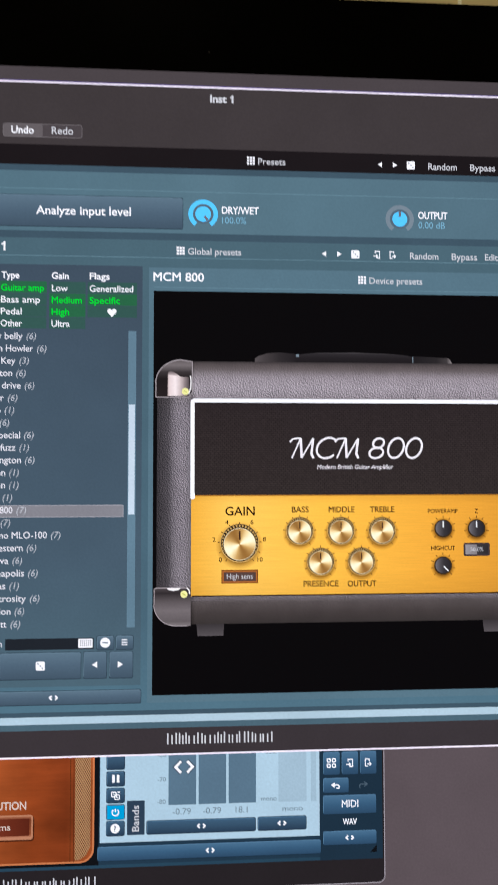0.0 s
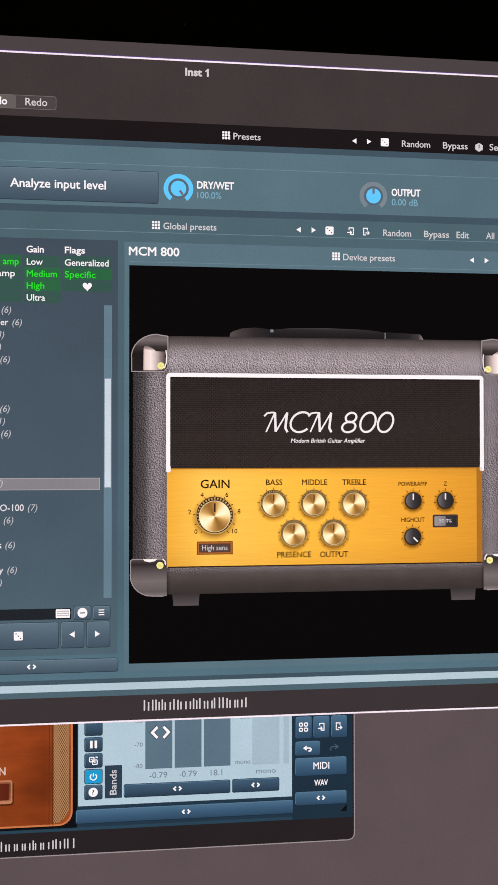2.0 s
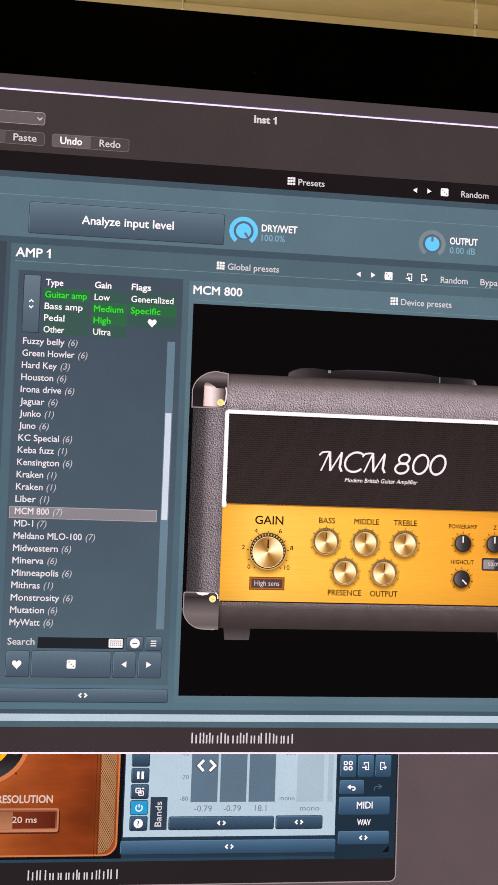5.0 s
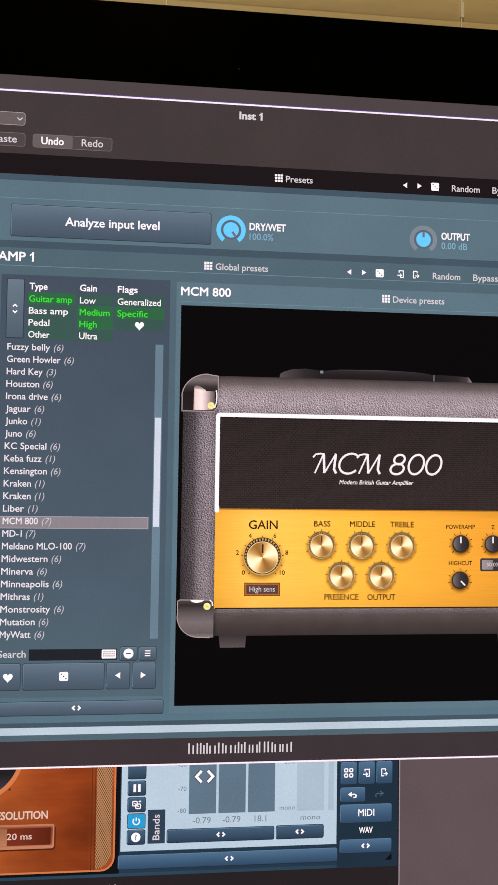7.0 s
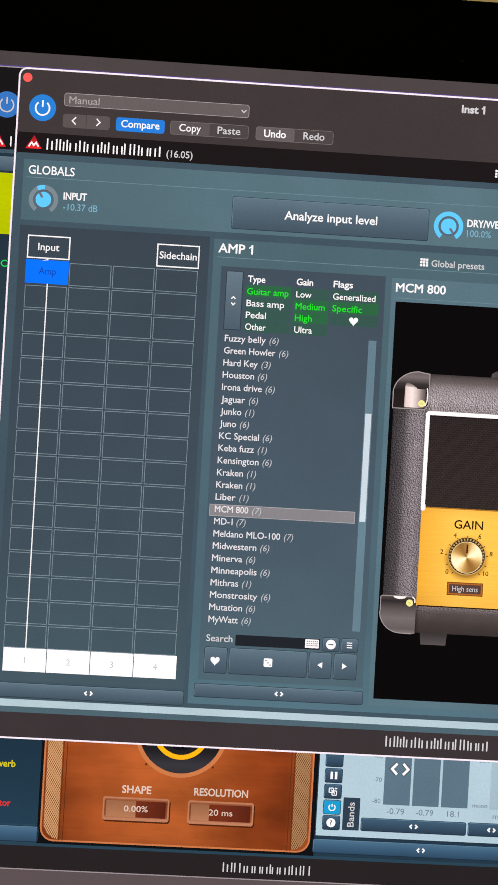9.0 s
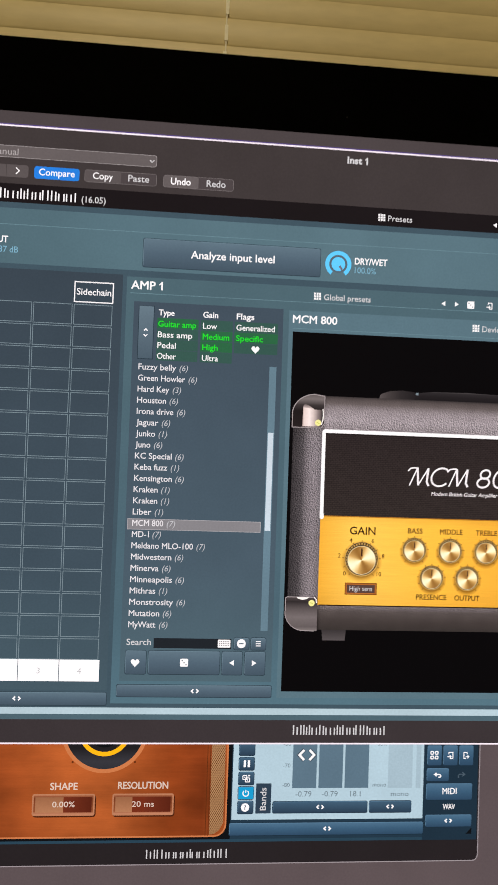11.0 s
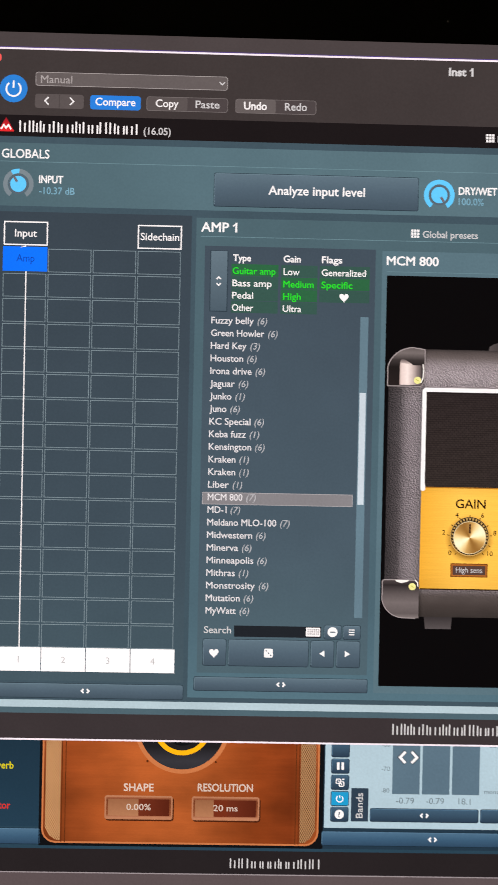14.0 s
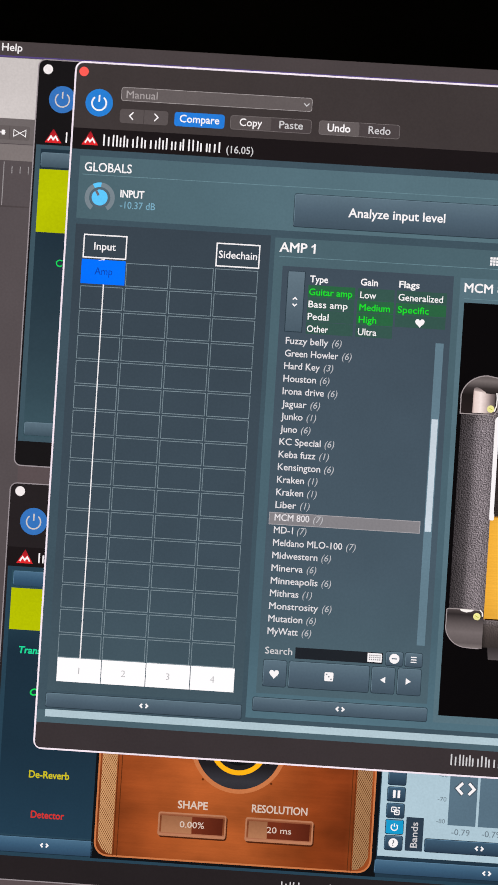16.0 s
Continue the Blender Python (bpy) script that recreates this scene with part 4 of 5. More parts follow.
bars(TITLE, 43.5, 103.2, 14.2, 146.5, "white", front, 31)
write("(16.05)", 195.6, 102.6, 8.6, "soft_white", front, 31, width=33.0)


def icon_row(v, icon_u, word, word_w, arrows, dice_u, texts, pages=()):
    shape("grid_icon", nine(icon_u, v - 9.8, 10.2), "white", front, 33)
    write(word, icon_u + 14.6, v, 8.2, "soft_white", front, 33, width=word_w)
    shape("step_arrow", tri_left(arrows[0], v - 4.2, 5.8), "white", front, 33)
    shape("step_arrow", tri_right(arrows[1], v - 4.2, 5.8), "white", front, 33)
    if dice_u:
        dice(dice_u, v - 4.2, 5.4, front, 33)
    for k, u in enumerate(pages):
        shape("page_sign", page_arrow(u, v - 4.2, k == 1, 1.5), "white", front, 33)
    for t, u, w in texts:
        write(t, u, v + 0.8, 8.4, "soft_white", front, 33, width=w)


icon_row(101.2, 617.4, "Presets", 35.4, (791.8, 811.8), 833.0, (("Random", 856.4, 38.4), ("Bypass", 912.6, 34.0), ("Settings", 977.0, 42.0)))
shape("hexagon_sign", [[(962.4 + 6 * math.sin(radians(60 * i)), 98.6 - 6 * math.cos(radians(60 * i))) for i in range(6)]], "soft_white", front, 33)
rect("hexagon_mark", 961.7, 95.0, 963.1, 100.2, "title_bar", front, 34)
rect("body_panel", 5.6, 108.4, 1165.5, 815.8, "teal_dark", front, 30)
rect("body_edge", 5.6, 800.5, 1165.5, 816.2, "teal", front, 31)
rect("globals_panel", 16.2, 116.6, 1153.0, 193.6, "globals_fade", front, 31)
rect("panel_line", 20.5, 139.0, 1148.0, 139.7, "teal_line", front, 32)
write("GLOBALS", 23.0, 135.0, 10.6, "white", front, 32, width=57.8, bold=0.01)


def dial(u, v, r, start, end, pointer, parent=None):
    shape("dial_ring", arc_polys(u, v, r * 0.70, r, -145, 145, 40), "ring_grey", front, 32)
    if end != start:
        shape("dial_level", arc_polys(u, v, r * 0.70, r, start, end, 36), "sky_blue", front, 33)
    disc("dial_well", u, v, r * 0.66, "pointer_grey", front, 33, 28)
    disc("dial_face", u, v, r * 0.53, "sky_blue", front, 34, 28)
    s, c = math.sin(radians(pointer)), math.cos(radians(pointer))
    shape("dial_pointer", stroke([(u + s * r * 0.16, v - c * r * 0.16), (u + s * r * 0.52, v - c * r * 0.52)], r * 0.16), "pointer_mark", front, 35)


dial(43.6, 167.0, 18.6, -30, 4, -30)
dial(561.0, 168.0, 19.0, -145, 145, 145)
dial(817.5, 169.0, 18.8, 0, 0, 0)
write("INPUT", 69.0, 165.0, 8.8, "white", front, 33, width=29.0, bold=0.022)
write("-10.37 dB", 69.2, 178.6, 8.4, "value_text", front, 33, width=43.2, bold=0.004)
write("DRY/WET", 585.2, 166.8, 9.0, "white", front, 33, width=47.2, bold=0.022)
write("100.0%", 585.2, 179.6, 8.4, "value_text", front, 33, width=31.0, bold=0.004)
write("OUTPUT", 842.2, 167.8, 9.0, "white", front, 33, width=38.8, bold=0.022)
write("0.00 dB", 842.2, 180.4, 8.4, "value_text", front, 33, width=35.4, bold=0.004)
key("analyze_button", 283.6, 147.8, 534.8, 187.8, "button", front, 33)
write("Analyze input level", 350.4, 172.4, 10.6, "white", front, 34, width=118.4, bold=0.016)

# routing grid
rect("routing_panel", 16.4, 200.6, 257.0, 776.0, "panel_fade", front, 31)
outline("routing_input", 27.0, 212.4, 81.0, 241.8, 1.6, "white", front, 33)
write("Input", 54.0, 231.2, 9.0, "white", front, 33, width=26.5, align="centre")
outline("routing_input", 190.8, 213.4, 245.0, 242.8, 1.6, "white", front, 33)
write("Sidechain", 218.0, 232.0, 8.8, "white", front, 33, width=47.0, align="centre")
for r in range(16):
    for c in range(4):
        if r == 0 and c == 0:
            continue
        u, v = 26.8 + 54.8 * c, 245.4 + 30.72 * r
        outline("grid_cell", u, v, u + 52.8, v + 28.6, 0.8, "cell_line", front, 32)
rect("amp_cell", 26.4, 243.4, 80.6, 273.4, "blue_cell", front, 33)
write("Amp", 54.0, 261.8, 9.0, "blue_text", front, 34, width=22.0, align="centre", bold=0.0)
shape("input_sign", [[(46.6, 244.6), (54.6, 241.8), (54.6, 243.6)]], "white", front, 35)
rect("signal_line", 54.2, 273.4, 55.6, 735.4, "white", front, 34)
for c in range(4):
    u = 27.2 + 54.9 * c
    rect("output_cell", u, 735.0, u + 54.0, 764.4, "paper", front, 33)
    write(str(c + 1), u + 27.0, 754.0, 7.8, "paper_text", front, 34, align="centre", bold=0.0)
key("wide_button", 16.0, 779.4, 257.0, 796.6, "button", front, 32)
shape("arrow_pair", chevrons(137.0, 788.0, 3.2), "white", front, 33)

# amplifier panel
rect("amp_panel", 262.6, 202.8, 1153.0, 794.0, "teal_fade", front, 31)
write("AMP 1", 268.8, 219.6, 11.2, "white", front, 33, width=43.5, bold=0.02)
shape("figure_flag", stroke([(311.6, 209.2), (307.6, 212.4)], 1.6), "white", front, 33)
rect("panel_line", 268.0, 225.2, 1148.0, 225.9, "teal_line", front, 32)
icon_row(220.8, 527.2, "Global presets", 68.0, (717.2, 737.4), 758.4, (("Random", 830.6, 37.6), ("Bypass", 886.2, 34.0), ("Edit", 930.8, 17.0), ("All", 971.8, 11.2)), (787.0, 806.6))
rect("list_panel", 273.6, 237.0, 484.2, 763.0, "list_fade", front, 32)
rect("spin_shadow", 280.4, 242.6, 302.4, 317.6, "drop_shadow", front, 33)
rect("spin_button", 281.4, 243.2, 301.4, 316.6, "spin", front, 34)
shape("spin_signs", stroke([(288.6, 277.8), (291.2, 275.2), (293.8, 277.8)], 1.6) + stroke([(288.6, 282.8), (291.2, 285.4), (293.8, 282.8)], 1.6), "white", front, 35)
for u, w, text in ((308.5, 21.7, "Type"), (370.7, 20.8, "Gain"), (418.0, 24.6, "Flags")):
    write(text, u, 255.0, 8.0, "white", front, 34, width=w, bold=0.02)
FILTERS_ON = ((306.8, 0), (367.8, 1), (367.8, 2), (415.4, 1))
for u0, u1, n in ((306.8, 364.4, 4), (367.8, 412.8, 4), (415.4, 477.2, 3)):
    for i in range(n):
        rect("filter_cell", u0, 258.6 + 15.1 * i, u1, 273.2 + 15.1 * i, "green_cell_on" if (u0, i) in FILTERS_ON else "green_cell", front, 33)
for col, u, entries in ((0, 308.2, (("Guitar amp", 52.7, 1), ("Bass amp", 48.0, 0), ("Pedal", 25.5, 0), ("Other", 26.0, 0))),
                        (1, 370.9, (("Low", 19.5, 0), ("Medium", 37.2, 1), ("High", 21.5, 1), ("Ultra", 22.5, 0))),
                        (2, 418.0, (("Generalized", 54.4, 0), ("Specific", 38.0, 1)))):
    for i, (text, w, on) in enumerate(entries):
        write(text, u, 270.8 + 15.1 * i, 8.0, "green" if on else "white", front, 34, width=w, bold=0.01)
shape("heart_icon", heart(445.9, 296.8, 5.8), "white", front, 34)
rect("scroll_track", 466.8, 320.4, 476.8, 692.0, "scroll", front, 33)
rect("scroll_thumb", 467.8, 413.8, 475.6, 552.0, "thumb", front, 34)
rect("highlight_bar", 276.2, 539.8, 462.0, 555.0, "selection", front, 33)
outline("highlight_rim", 276.2, 539.8, 462.0, 555.0, 0.8, "selection_rim", front, 34)
NAMES = (("Fuzzy belly", 6, 52.0), ("Green Howler", 6, 65.2), ("Hard Key", 3, 43.6), ("Houston", 6, 39.9), ("Irona drive", 6, 50.6), ("Jaguar", 6, 30.2),
         ("Junko", 1, 26.4), ("Juno", 6, 20.5), ("KC Special", 6, 50.6), ("Keba fuzz", 1, 45.0), ("Kensington", 6, 52.0), ("Kraken", 1, 33.0),
         ("Kraken", 1, 33.0), ("Liber", 1, 25.3), ("MCM 800", 7, 42.4), ("MD-1", 7, 23.3), ("Meldano MLO-100", 7, 84.8), ("Midwestern", 6, 55.4),
         ("Minerva", 6, 38.3), ("Minneapolis", 6, 57.5), ("Mithras", 1, 35.0), ("Monstrosity", 6, 60.0), ("Mutation", 6, 41.7), ("MyWatt", 6, 37.0))
for i, (text, count, wide) in enumerate(NAMES):
    v = 332.2 + 15.54 * i
    write(text, 283.2, v, 8.0, "list_text", front, 35, width=wide, bold=0.01, name="list_entry")
    write("(%d)" % count, 283.2 + wide + 4.6, v, 8.0, "count_text", front, 35, width=11.4, bold=0.0, shear=0.2, name="list_count")
write("Search", 281.8, 713.8, 8.2, "soft_white", front, 33, width=33.2)
rect("search_field", 318.8, 704.0, 426.4, 717.8, "field", front, 33)
rect("keyboard_icon", 407.6, 705.0, 425.2, 716.0, "white", front, 34, 1.0)
shape("keyboard_keys", [rect_pts(409.6 + 2.5 * i, 706.8 + 2.6 * j, 411.1 + 2.5 * i, 708.4 + 2.6 * j) for i in range(6) for j in range(3)], "grey_text", front, 35)
for u0, u1 in ((430.4, 451.0), (454.0, 474.8)):
    key("tool_button", u0, 702.0, u1, 718.6, "button", front, 33)
disc("minus_disc", 440.6, 710.2, 6.2, "white", front, 34, 22)
rect("minus_mark", 437.4, 709.5, 443.8, 710.9, "button", front, 35)
shape("menu_sign", [rect_pts(460.8, 706.4 + 3.0 * i, 467.8, 707.7 + 3.0 * i) for i in range(3)], "white", front, 34)
for u0, u1 in ((280.5, 309.6), (312.0, 411.4), (413.8, 442.8), (445.6, 475.0)):
    key("tool_button", u0 + 0.5, 721.4, u1 - 0.5, 753.4, "button", front, 34)
shape("heart_icon", heart(294.4, 738.0, 5.9), "white", front, 35)
dice(361.8, 737.4, 5.5, front, 35)
shape("step_arrow", tri_left(427.8, 737.0, 6.4), "white", front, 35)
shape("step_arrow", tri_right(459.4, 737.0, 6.4), "white", front, 35)
key("wide_button", 270.6, 768.4, 484.6, 784.6, "button", front, 32)
shape("arrow_pair", chevrons(378.0, 776.4, 3.3), "white", front, 33)
rect("light_strip", 16.0, 799.6, 1153.0, 808.6, "strip", front, 33)
rect("footer_bar", 5.6, 816.0, 1165.5, 847.4, "footer", front, 31, 7.0)
bars(TITLE, 517.3, 836.2, 13.6, 133.4, "soft_white", front, 32)

# device picture
rect("device_header", 492.4, 238.4, 1022.0, 785.0, "teal_light", front, 32)
write("MCM 800", 498.2, 255.4, 10.6, "white", front, 33, width=63.7, bold=0.02)
icon_row(255.0, 762.0, "Device presets", 69.8, (951.8, 972.4), 996.4, ())
rect("panel_line", 498.5, 263.4, 1014.0, 264.0, "teal_line", front, 33)
rect("device_view", 498.5, 268.4, 1014.0, 776.0, "screen_black", front, 33)
AL, AR = 501.8, 1010.2
shape("handle_lug", [[(626.6, 360.0), (627.6, 353.6), (632.0, 350.8), (643.0, 347.2), (660.0, 345.8), (679.2, 347.6), (679.2, 360.0)]], "lug_left", front, 34, "black plastic handle lug")
shape("handle_lug", [[(833.0, 360.0), (833.0, 349.4), (858.0, 350.2), (871.0, 351.0), (879.5, 351.4), (882.0, 353.6), (885.6, 360.0)]], "lug_right", front, 34, "black plastic handle lug")
shape("handle_strap", [[(679.2, 360.0), (679.2, 349.4), (690.0, 347.6), (706.0, 346.0), (756.0, 345.2), (806.0, 346.6), (822.0, 348.2), (833.0, 350.2), (833.0, 360.0)]], "strap", front, 34, "black leather strap")
shape("handle_pins", [rect_pts(680.0, 348.0, 684.0, 351.6), rect_pts(832.0, 350.0, 833.2, 358.0)], "ring_grey", front, 35)
for u0 in (552.9, 919.8):
    shape("amp_foot", [[(u0, 686.0), (u0 + 35.5, 686.0), (u0 + 34.0, 704.0), (u0 + 2.0, 704.0)]], "foot_fade", front, 34, "grey rubber foot")
rect("amp_case", AL + 1.5, 358.4, AR - 1.5, 689.2, "tolex", front, 35, 26.0, "grey leatherette amplifier case")
# white piping and grille
rect("amp_grille", 549.5, 408.0, 962.5, 530.0, "grille", front, 36, 4.0, "dark woven grille cloth")
shape("piping", outline_polys(545.4, 405.6, 966.8, 534.0, 5.2, 5.0), "white", front, 37, "white piping")
rect("gold_panel", 546.4, 528.0, 964.0, 654.6, "gold", front, 38, label="brushed gold control panel")
rect("gold_edge", 956.5, 528.0, 964.2, 654.6, "gold_dark", front, 39)
for u in (545.4, 961.0):
    rect("piping_end", u, 524.0, u + 5.8, 533.2, "white", front, 39, 2.4)
rect("gold_shadow", 551.4, 528.0, 960.6, 529.4, "gold_dark", front, 40)
rect("gold_shadow", 547.5, 653.6, 964.0, 655.2, "amp_ink", front, 40)


def mirrored(polys, flip):
    return [[(1512.0 - u, v) if flip else (u, v) for u, v in q] for q in polys]


def screw(u, v):
    disc("corner_screw", u, v, 4.5, "screw", front, 41, 18)
    shape("screw_slot", stroke([(u - 2.0, v - 1.2), (u + 2.0, v + 1.2)], 0.7), "cord_lime", front, 42)


def corner_top(flip):
    """A chrome cap: dark shell, bright face, rim and glint."""
    a, b = 501.4, 548.2
    arc = [(a + 33.0 * (1 - math.cos(t)), 386.0 - 29.4 * math.sin(t)) for t in (radians(10 * k) for k in range(0, 10))]
    shape("chrome_corner", mirrored([[(b, 358.6), (b, 398.0), (b - 5, 404.6), (a, 405.0)] + arc], flip), "cap_dark", front, 38, "chrome corner cap")
    shape("cap_face", mirrored([[(a + 15.0, 402.8), (a + 15.4, 376.0), (a + 24.0, 376.6), (a + 31.0, 378.4), (a + 42.4, 378.6), (a + 42.8, 402.6)]], flip), "cap_flip" if flip else "cap_light", front, 39)
    shape("cap_face", mirrored([[(a + 15.4, 376.0), (a + 16.2, 372.2), (a + 19.6, 371.0), (a + 24.5, 373.4), (a + 30.0, 377.0), (a + 31.0, 378.4), (a + 24.0, 376.6)]], flip), "cap_top", front, 39)
    shape("cap_rim", mirrored(stroke([(b - 0.5, 359.0), (a + 33.0, 357.0)], 1.3) + stroke(arc[::-1], 1.3) + stroke([(a + 0.4, 386.0), (a + 0.4, 404.4), (b - 5.0, 404.2), (b - 0.6, 398.0), (b - 0.6, 359.0)], 1.2), flip), "cap_rim", front, 40)
    shape("cap_glint", mirrored(stroke([(b - 3.0, 377.0), (b - 2.2, 384.0), (b - 2.6, 393.0), (b - 5.0, 400.0)], 1.5), flip), "cap_glint", front, 41)
    u = 538.8
    screw(1512.0 - u if flip else u, 397.0)


def corner_low(flip):
    a, b = 500.2, 546.2
    arc = [(a + 27.0 * (1 - math.cos(t)), 664.0 + 26.6 * math.sin(t)) for t in (radians(10 * k) for k in range(0, 10))]
    shape("chrome_corner", mirrored([[(a, 645.0), (a + 3, 643.2), (b, 643.4), (b, 691.0)] + arc[::-1]], flip), "cap_low", front, 38, "chrome corner cap")
    shape("cap_rim", mirrored(stroke([(a + 0.5, 664.0), (a + 0.5, 645.0), (a + 3.0, 643.6), (b - 4.0, 643.9), (b - 0.6, 650.0)], 1.1), flip), "cap_rim", front, 40)
    shape("cap_rim", mirrored(stroke(arc + [(b - 4.0, 691.0)], 1.1), flip), "cap_rim", front, 40)
    shape("cap_glint", mirrored([[(a + 16.0, 643.6), (a + 34.0, 643.8), (a + 31.0, 646.2), (a + 24.0, 647.6), (a + 18.0, 646.0)]], flip), "cap_glint", front, 41)
    shape("cap_glint", mirrored(stroke([(b - 5.0, 643.8), (b - 2.0, 646.6), (b - 1.6, 651.5)], 1.5), flip), "cap_glint", front, 41)
    u = 537.8
    screw(1512.0 - u if flip else u, 651.8)


for flip in (False, True):
    corner_top(flip)
    corner_low(flip)


def knob(u, v, r, angle=0.0, ticks=11):
    """A toothed gold knob: ticks, teeth, face and pointer."""
    polys = []
    far = 1.42 if r > 16 else 1.5
    for i in range(ticks):
        a = radians(-140 + 280 * i / (ticks - 1))
        s, c = math.sin(a), math.cos(a)
        polys += stroke([(u + s * r * 1.28, v - c * r * 1.28), (u + s * r * far, v - c * r * far)], 1.0)
    shape("dial_scale", polys, "tick", front, 40)
    disc("knob_shade", u - 0.2, v + 2.0, r * 1.56, "knob_soft", front, 39, 30)
    up = v - r * 0.1
    disc("knob_rim", u, up + r * 0.03, r * 1.24, "rim_gold", front, 41, 40)
    disc("knob_ring", u, up, r * 1.2, "tooth", front, 41.5, 40)
    teeth = []
    for i in range(34):
        a = 2 * math.pi * i / 34
        q = [(r * 1.0, -0.042), (r * 1.15, -0.05), (r * 1.15, 0.05), (r * 1.0, 0.042)]
        teeth.append([(u + k * math.sin(a + d), up - k * math.cos(a + d)) for k, d in q])
    shape("knob_teeth", teeth, "gold_tooth", front, 42)
    disc("knob_lip", u, v - r * 0.02, r * 1.08, "tooth", front, 42.3, 36)
    disc("knob_edge", u, v, r * 1.04, "knob_pale", front, 42.6, 32)
    disc("knob_face", u, v, r, "knob_gold", front, 43, 32, "turned gold knob face")
    s, c = math.sin(radians(angle)), math.cos(radians(angle))
    shape("knob_pointer", stroke([(u + s * r * 0.28, v - c * r * 0.28), (u + s * r * 0.86, v - c * r * 0.86)], r * 0.11), "needle", front, 44)


def small_knob(u, v, angle):
    r = 11.6
    polys = []
    for i in range(9):
        a = radians(-135 + 270 * i / 8)
        s, c = math.sin(a), math.cos(a)
        polys += stroke([(u + s * r * 1.12, v - c * r * 1.12), (u + s * r * 1.42, v - c * r * 1.42)], 0.9)
    shape("dial_scale", polys, "tick", front, 40)
    disc("knob_shade", u, v + 1.6, r * 1.4, "knob_soft", front, 39, 24)
    disc("knob_face", u, v, r, "tooth", front, 41, 26)
    disc("knob_face", u, v - 0.3, r * 0.86, "knob_black", front, 42, 26, "black knob face")
    s, c = math.sin(radians(angle)), math.cos(radians(angle))
    shape("knob_pointer", stroke([(u + s * r * 0.1, v - c * r * 0.1), (u + s * r * 0.82, v - c * r * 0.82)], 1.9), "black_knob_line", front, 43)


knob(607.6, 590.0, 19.6)
for u, v, a in ((684.0, 574.8, 0), (736.8, 575.0, 0), (790.0, 575.3, 0), (710.4, 613.8, 0), (763.0, 613.9, 0)):
    knob(u, v, 14.2, a)
for u, v, a in ((869.6, 571.8, 0), (913.4, 571.8, 0), (868.8, 619.2, 135)):
    small_knob(u, v, a)
for text, u, v, cap, w in (("GAIN", 589.7, 553.6, 10.6, 36.8), ("BASS", 674.0, 550.2, 7.2, 21.4), ("MIDDLE", 721.2, 550.3, 7.2, 33.2), ("TREBLE", 774.4, 550.5, 7.2, 31.6),
                           ("POWERAMP", 849.8, 552.2, 5.4, 39.0), ("Z", 911.4, 552.2, 5.4, 4.2), ("HIGHCUT", 853.6, 599.5, 5.4, 31.4),
                           ("PRESENCE", 688.6, 644.0, 7.2, 44.4), ("OUTPUT", 745.0, 644.4, 7.2, 36.8)):
    write(text, u, v, cap, "amp_ink", front, 40, width=w, bold=0.014)
for text, u, v in (("0", 583.4, 612.0), ("2", 575.4, 586.8), ("4", 591.4, 565.2), ("6", 623.2, 565.0), ("8", 638.8, 586.6), ("10", 633.4, 612.1)):
    write(text, u, v, 5.6, "amp_ink", front, 40, align="centre", bold=0.012)
rect("switch_frame", 584.6, 622.0, 630.8, 639.0, "sens_frame", front, 40)
outline("switch_rim", 585.8, 623.2, 629.6, 637.8, 1.5, "sens_rim", front, 40.5)
rect("switch_face", 587.6, 625.0, 627.8, 636.2, "sens", front, 41)
write("High sens", 607.7, 633.4, 6.6, "soft_white", front, 42, width=32.6, align="centre", bold=0.0)
rect("percent_frame", 896.0, 590.4, 930.6, 607.4, "pct_frame", front, 40, 2.4)
rect("percent_field", 898.4, 592.6, 928.2, 605.2, "pct_fill", front, 41, 1.0)
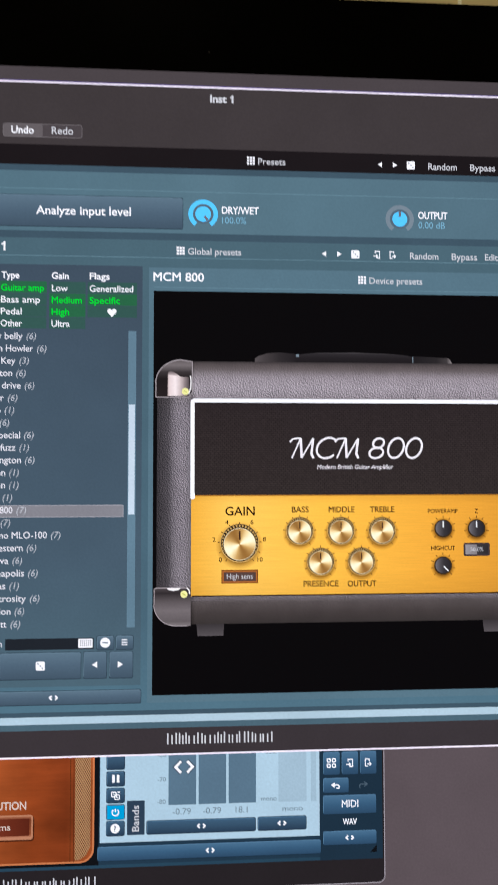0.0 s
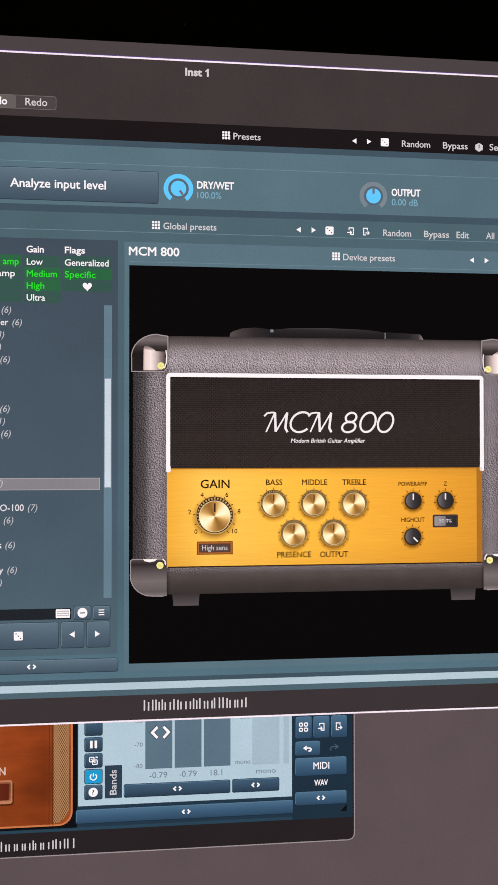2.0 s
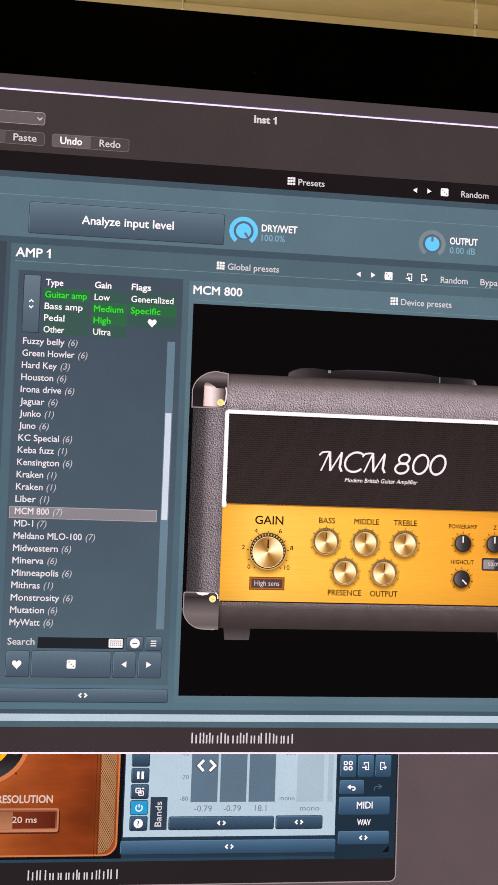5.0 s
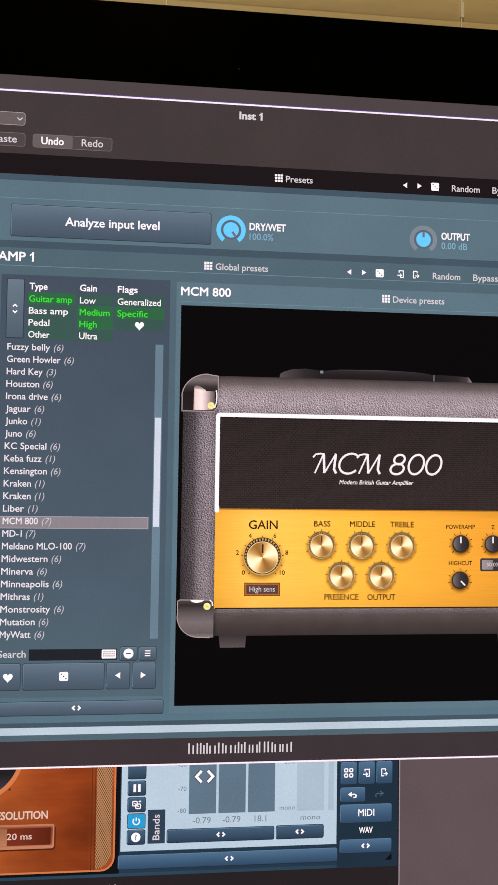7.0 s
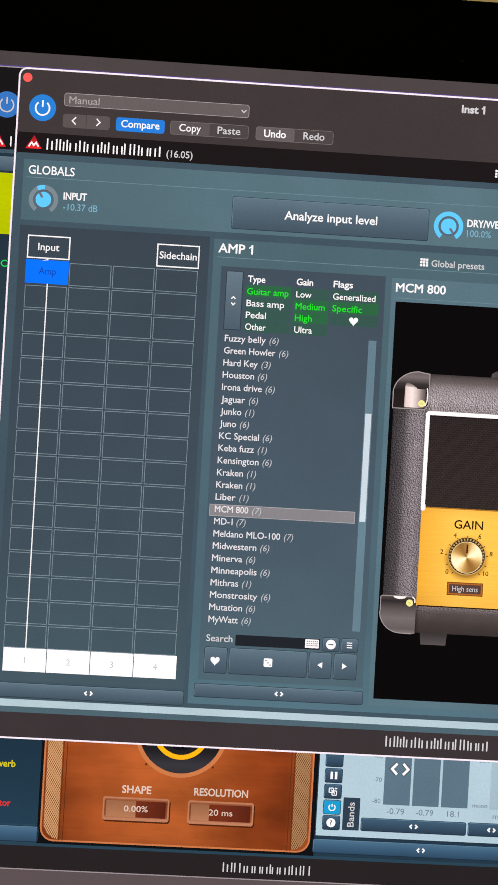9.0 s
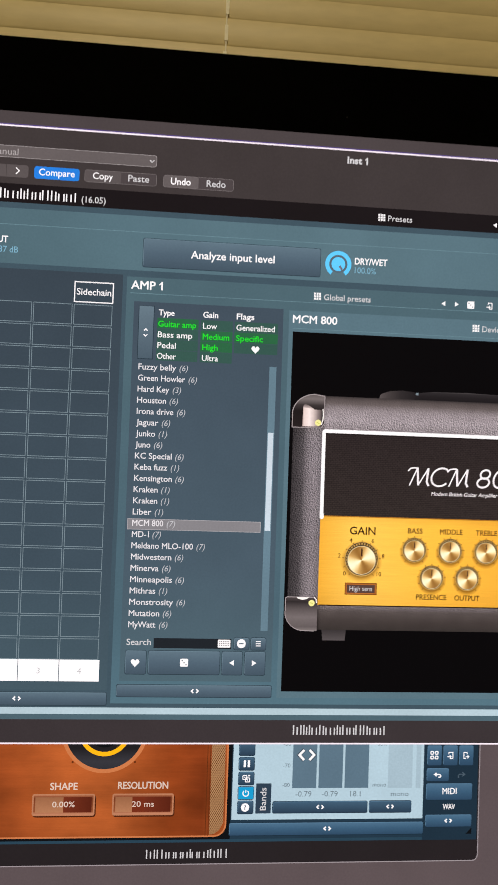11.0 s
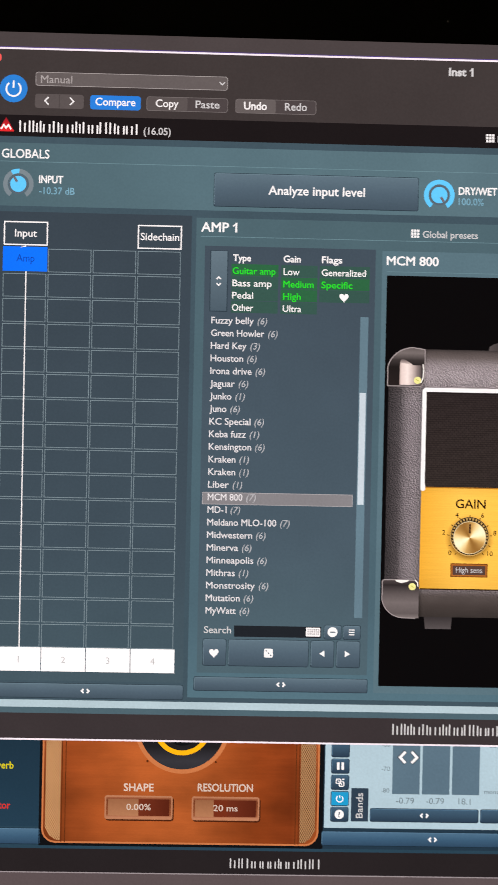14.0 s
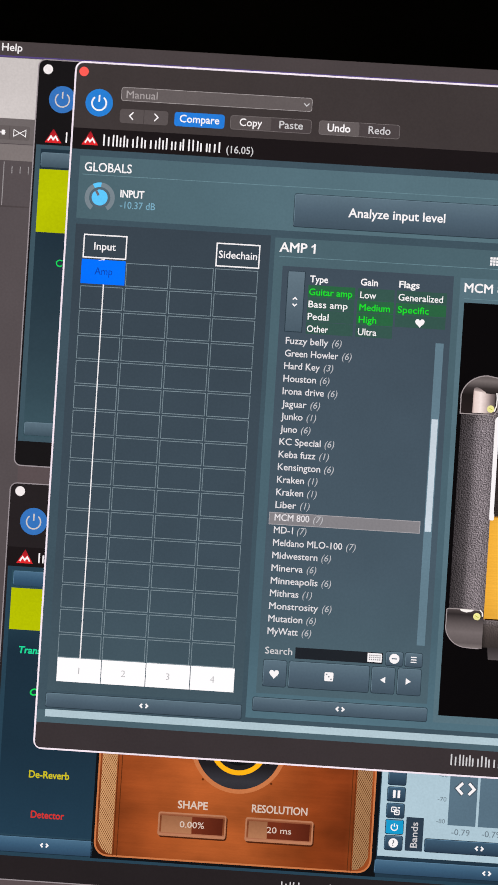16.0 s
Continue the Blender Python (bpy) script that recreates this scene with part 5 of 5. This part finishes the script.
write("50.0%", 913.4, 601.0, 4.8, "soft_white", front, 42, width=17.0, align="centre", bold=0.0)


def slant(pts):
    return [(u + (482.0 - v) * 0.22, v) for u, v in pts]


def ring(u, v, ru, rv, w):
    a = [(u + ru * math.cos(2 * math.pi * i / 28), v + rv * math.sin(2 * math.pi * i / 28)) for i in range(29)]
    return stroke(slant(a), w)


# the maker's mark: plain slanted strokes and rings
marks = []
for u0 in (672.0, 730.0):
    marks.append(stroke(slant([(u0 - 5, 461), (u0 - 2, 457), (u0 + 4, 456), (u0 + 9, 456.5)]), 2.2) + stroke(slant([(u0 + 2, 481.5), (u0 + 8, 456)]), 2.0)
                 + stroke(slant([(u0 + 8, 456), (u0 + 14.5, 481)]), 3.1) + stroke(slant([(u0 + 14.5, 481), (u0 + 24, 456)]), 2.0) + stroke(slant([(u0 + 24, 456), (u0 + 26, 476), (u0 + 30, 481.5)]), 3.1))
marks.append(stroke(slant([(717.0 + 13.5 * math.sin(radians(a)), 468.5 - 13 * math.cos(radians(a))) for a in range(40, -231, -15)]), 2.7))
marks.append(ring(782.0, 462.2, 7.0, 6.2, 2.8) + ring(781.6, 474.6, 8.8, 6.8, 2.8))
marks += [ring(806.0, 468.4, 10.0, 12.8, 2.8), ring(829.6, 468.4, 10.0, 12.8, 2.8)]
for polys in marks:
    shape("maker_mark", polys, "wordmark", front, 40, "white slanted maker's mark")
write("Modern British Guitar Amplifier", 706.5, 495.2, 5.4, "wordmark", front, 40, width=98.0, bold=0.01, shear=0.22)

# the pointer: a white pair of angle brackets with a dark rim
def angle_pair(u, v, s, gap, w):
    return stroke([(u - gap, v - s), (u - gap - s * 0.95, v), (u - gap, v + s)], w) + stroke([(u + gap, v - s), (u + gap + s * 0.95, v), (u + gap, v + s)], w)


shape("pointer_rim", angle_pair(538.5, 864.6, 7.6, 3.6, 5.6), "cursor_rim", low, 26)
shape("mouse_pointer", angle_pair(538.5, 864.6, 7.0, 3.8, 3.3), "white", low, 27, "white split arrow pointer")
bpy.data.objects.remove(font_ob)
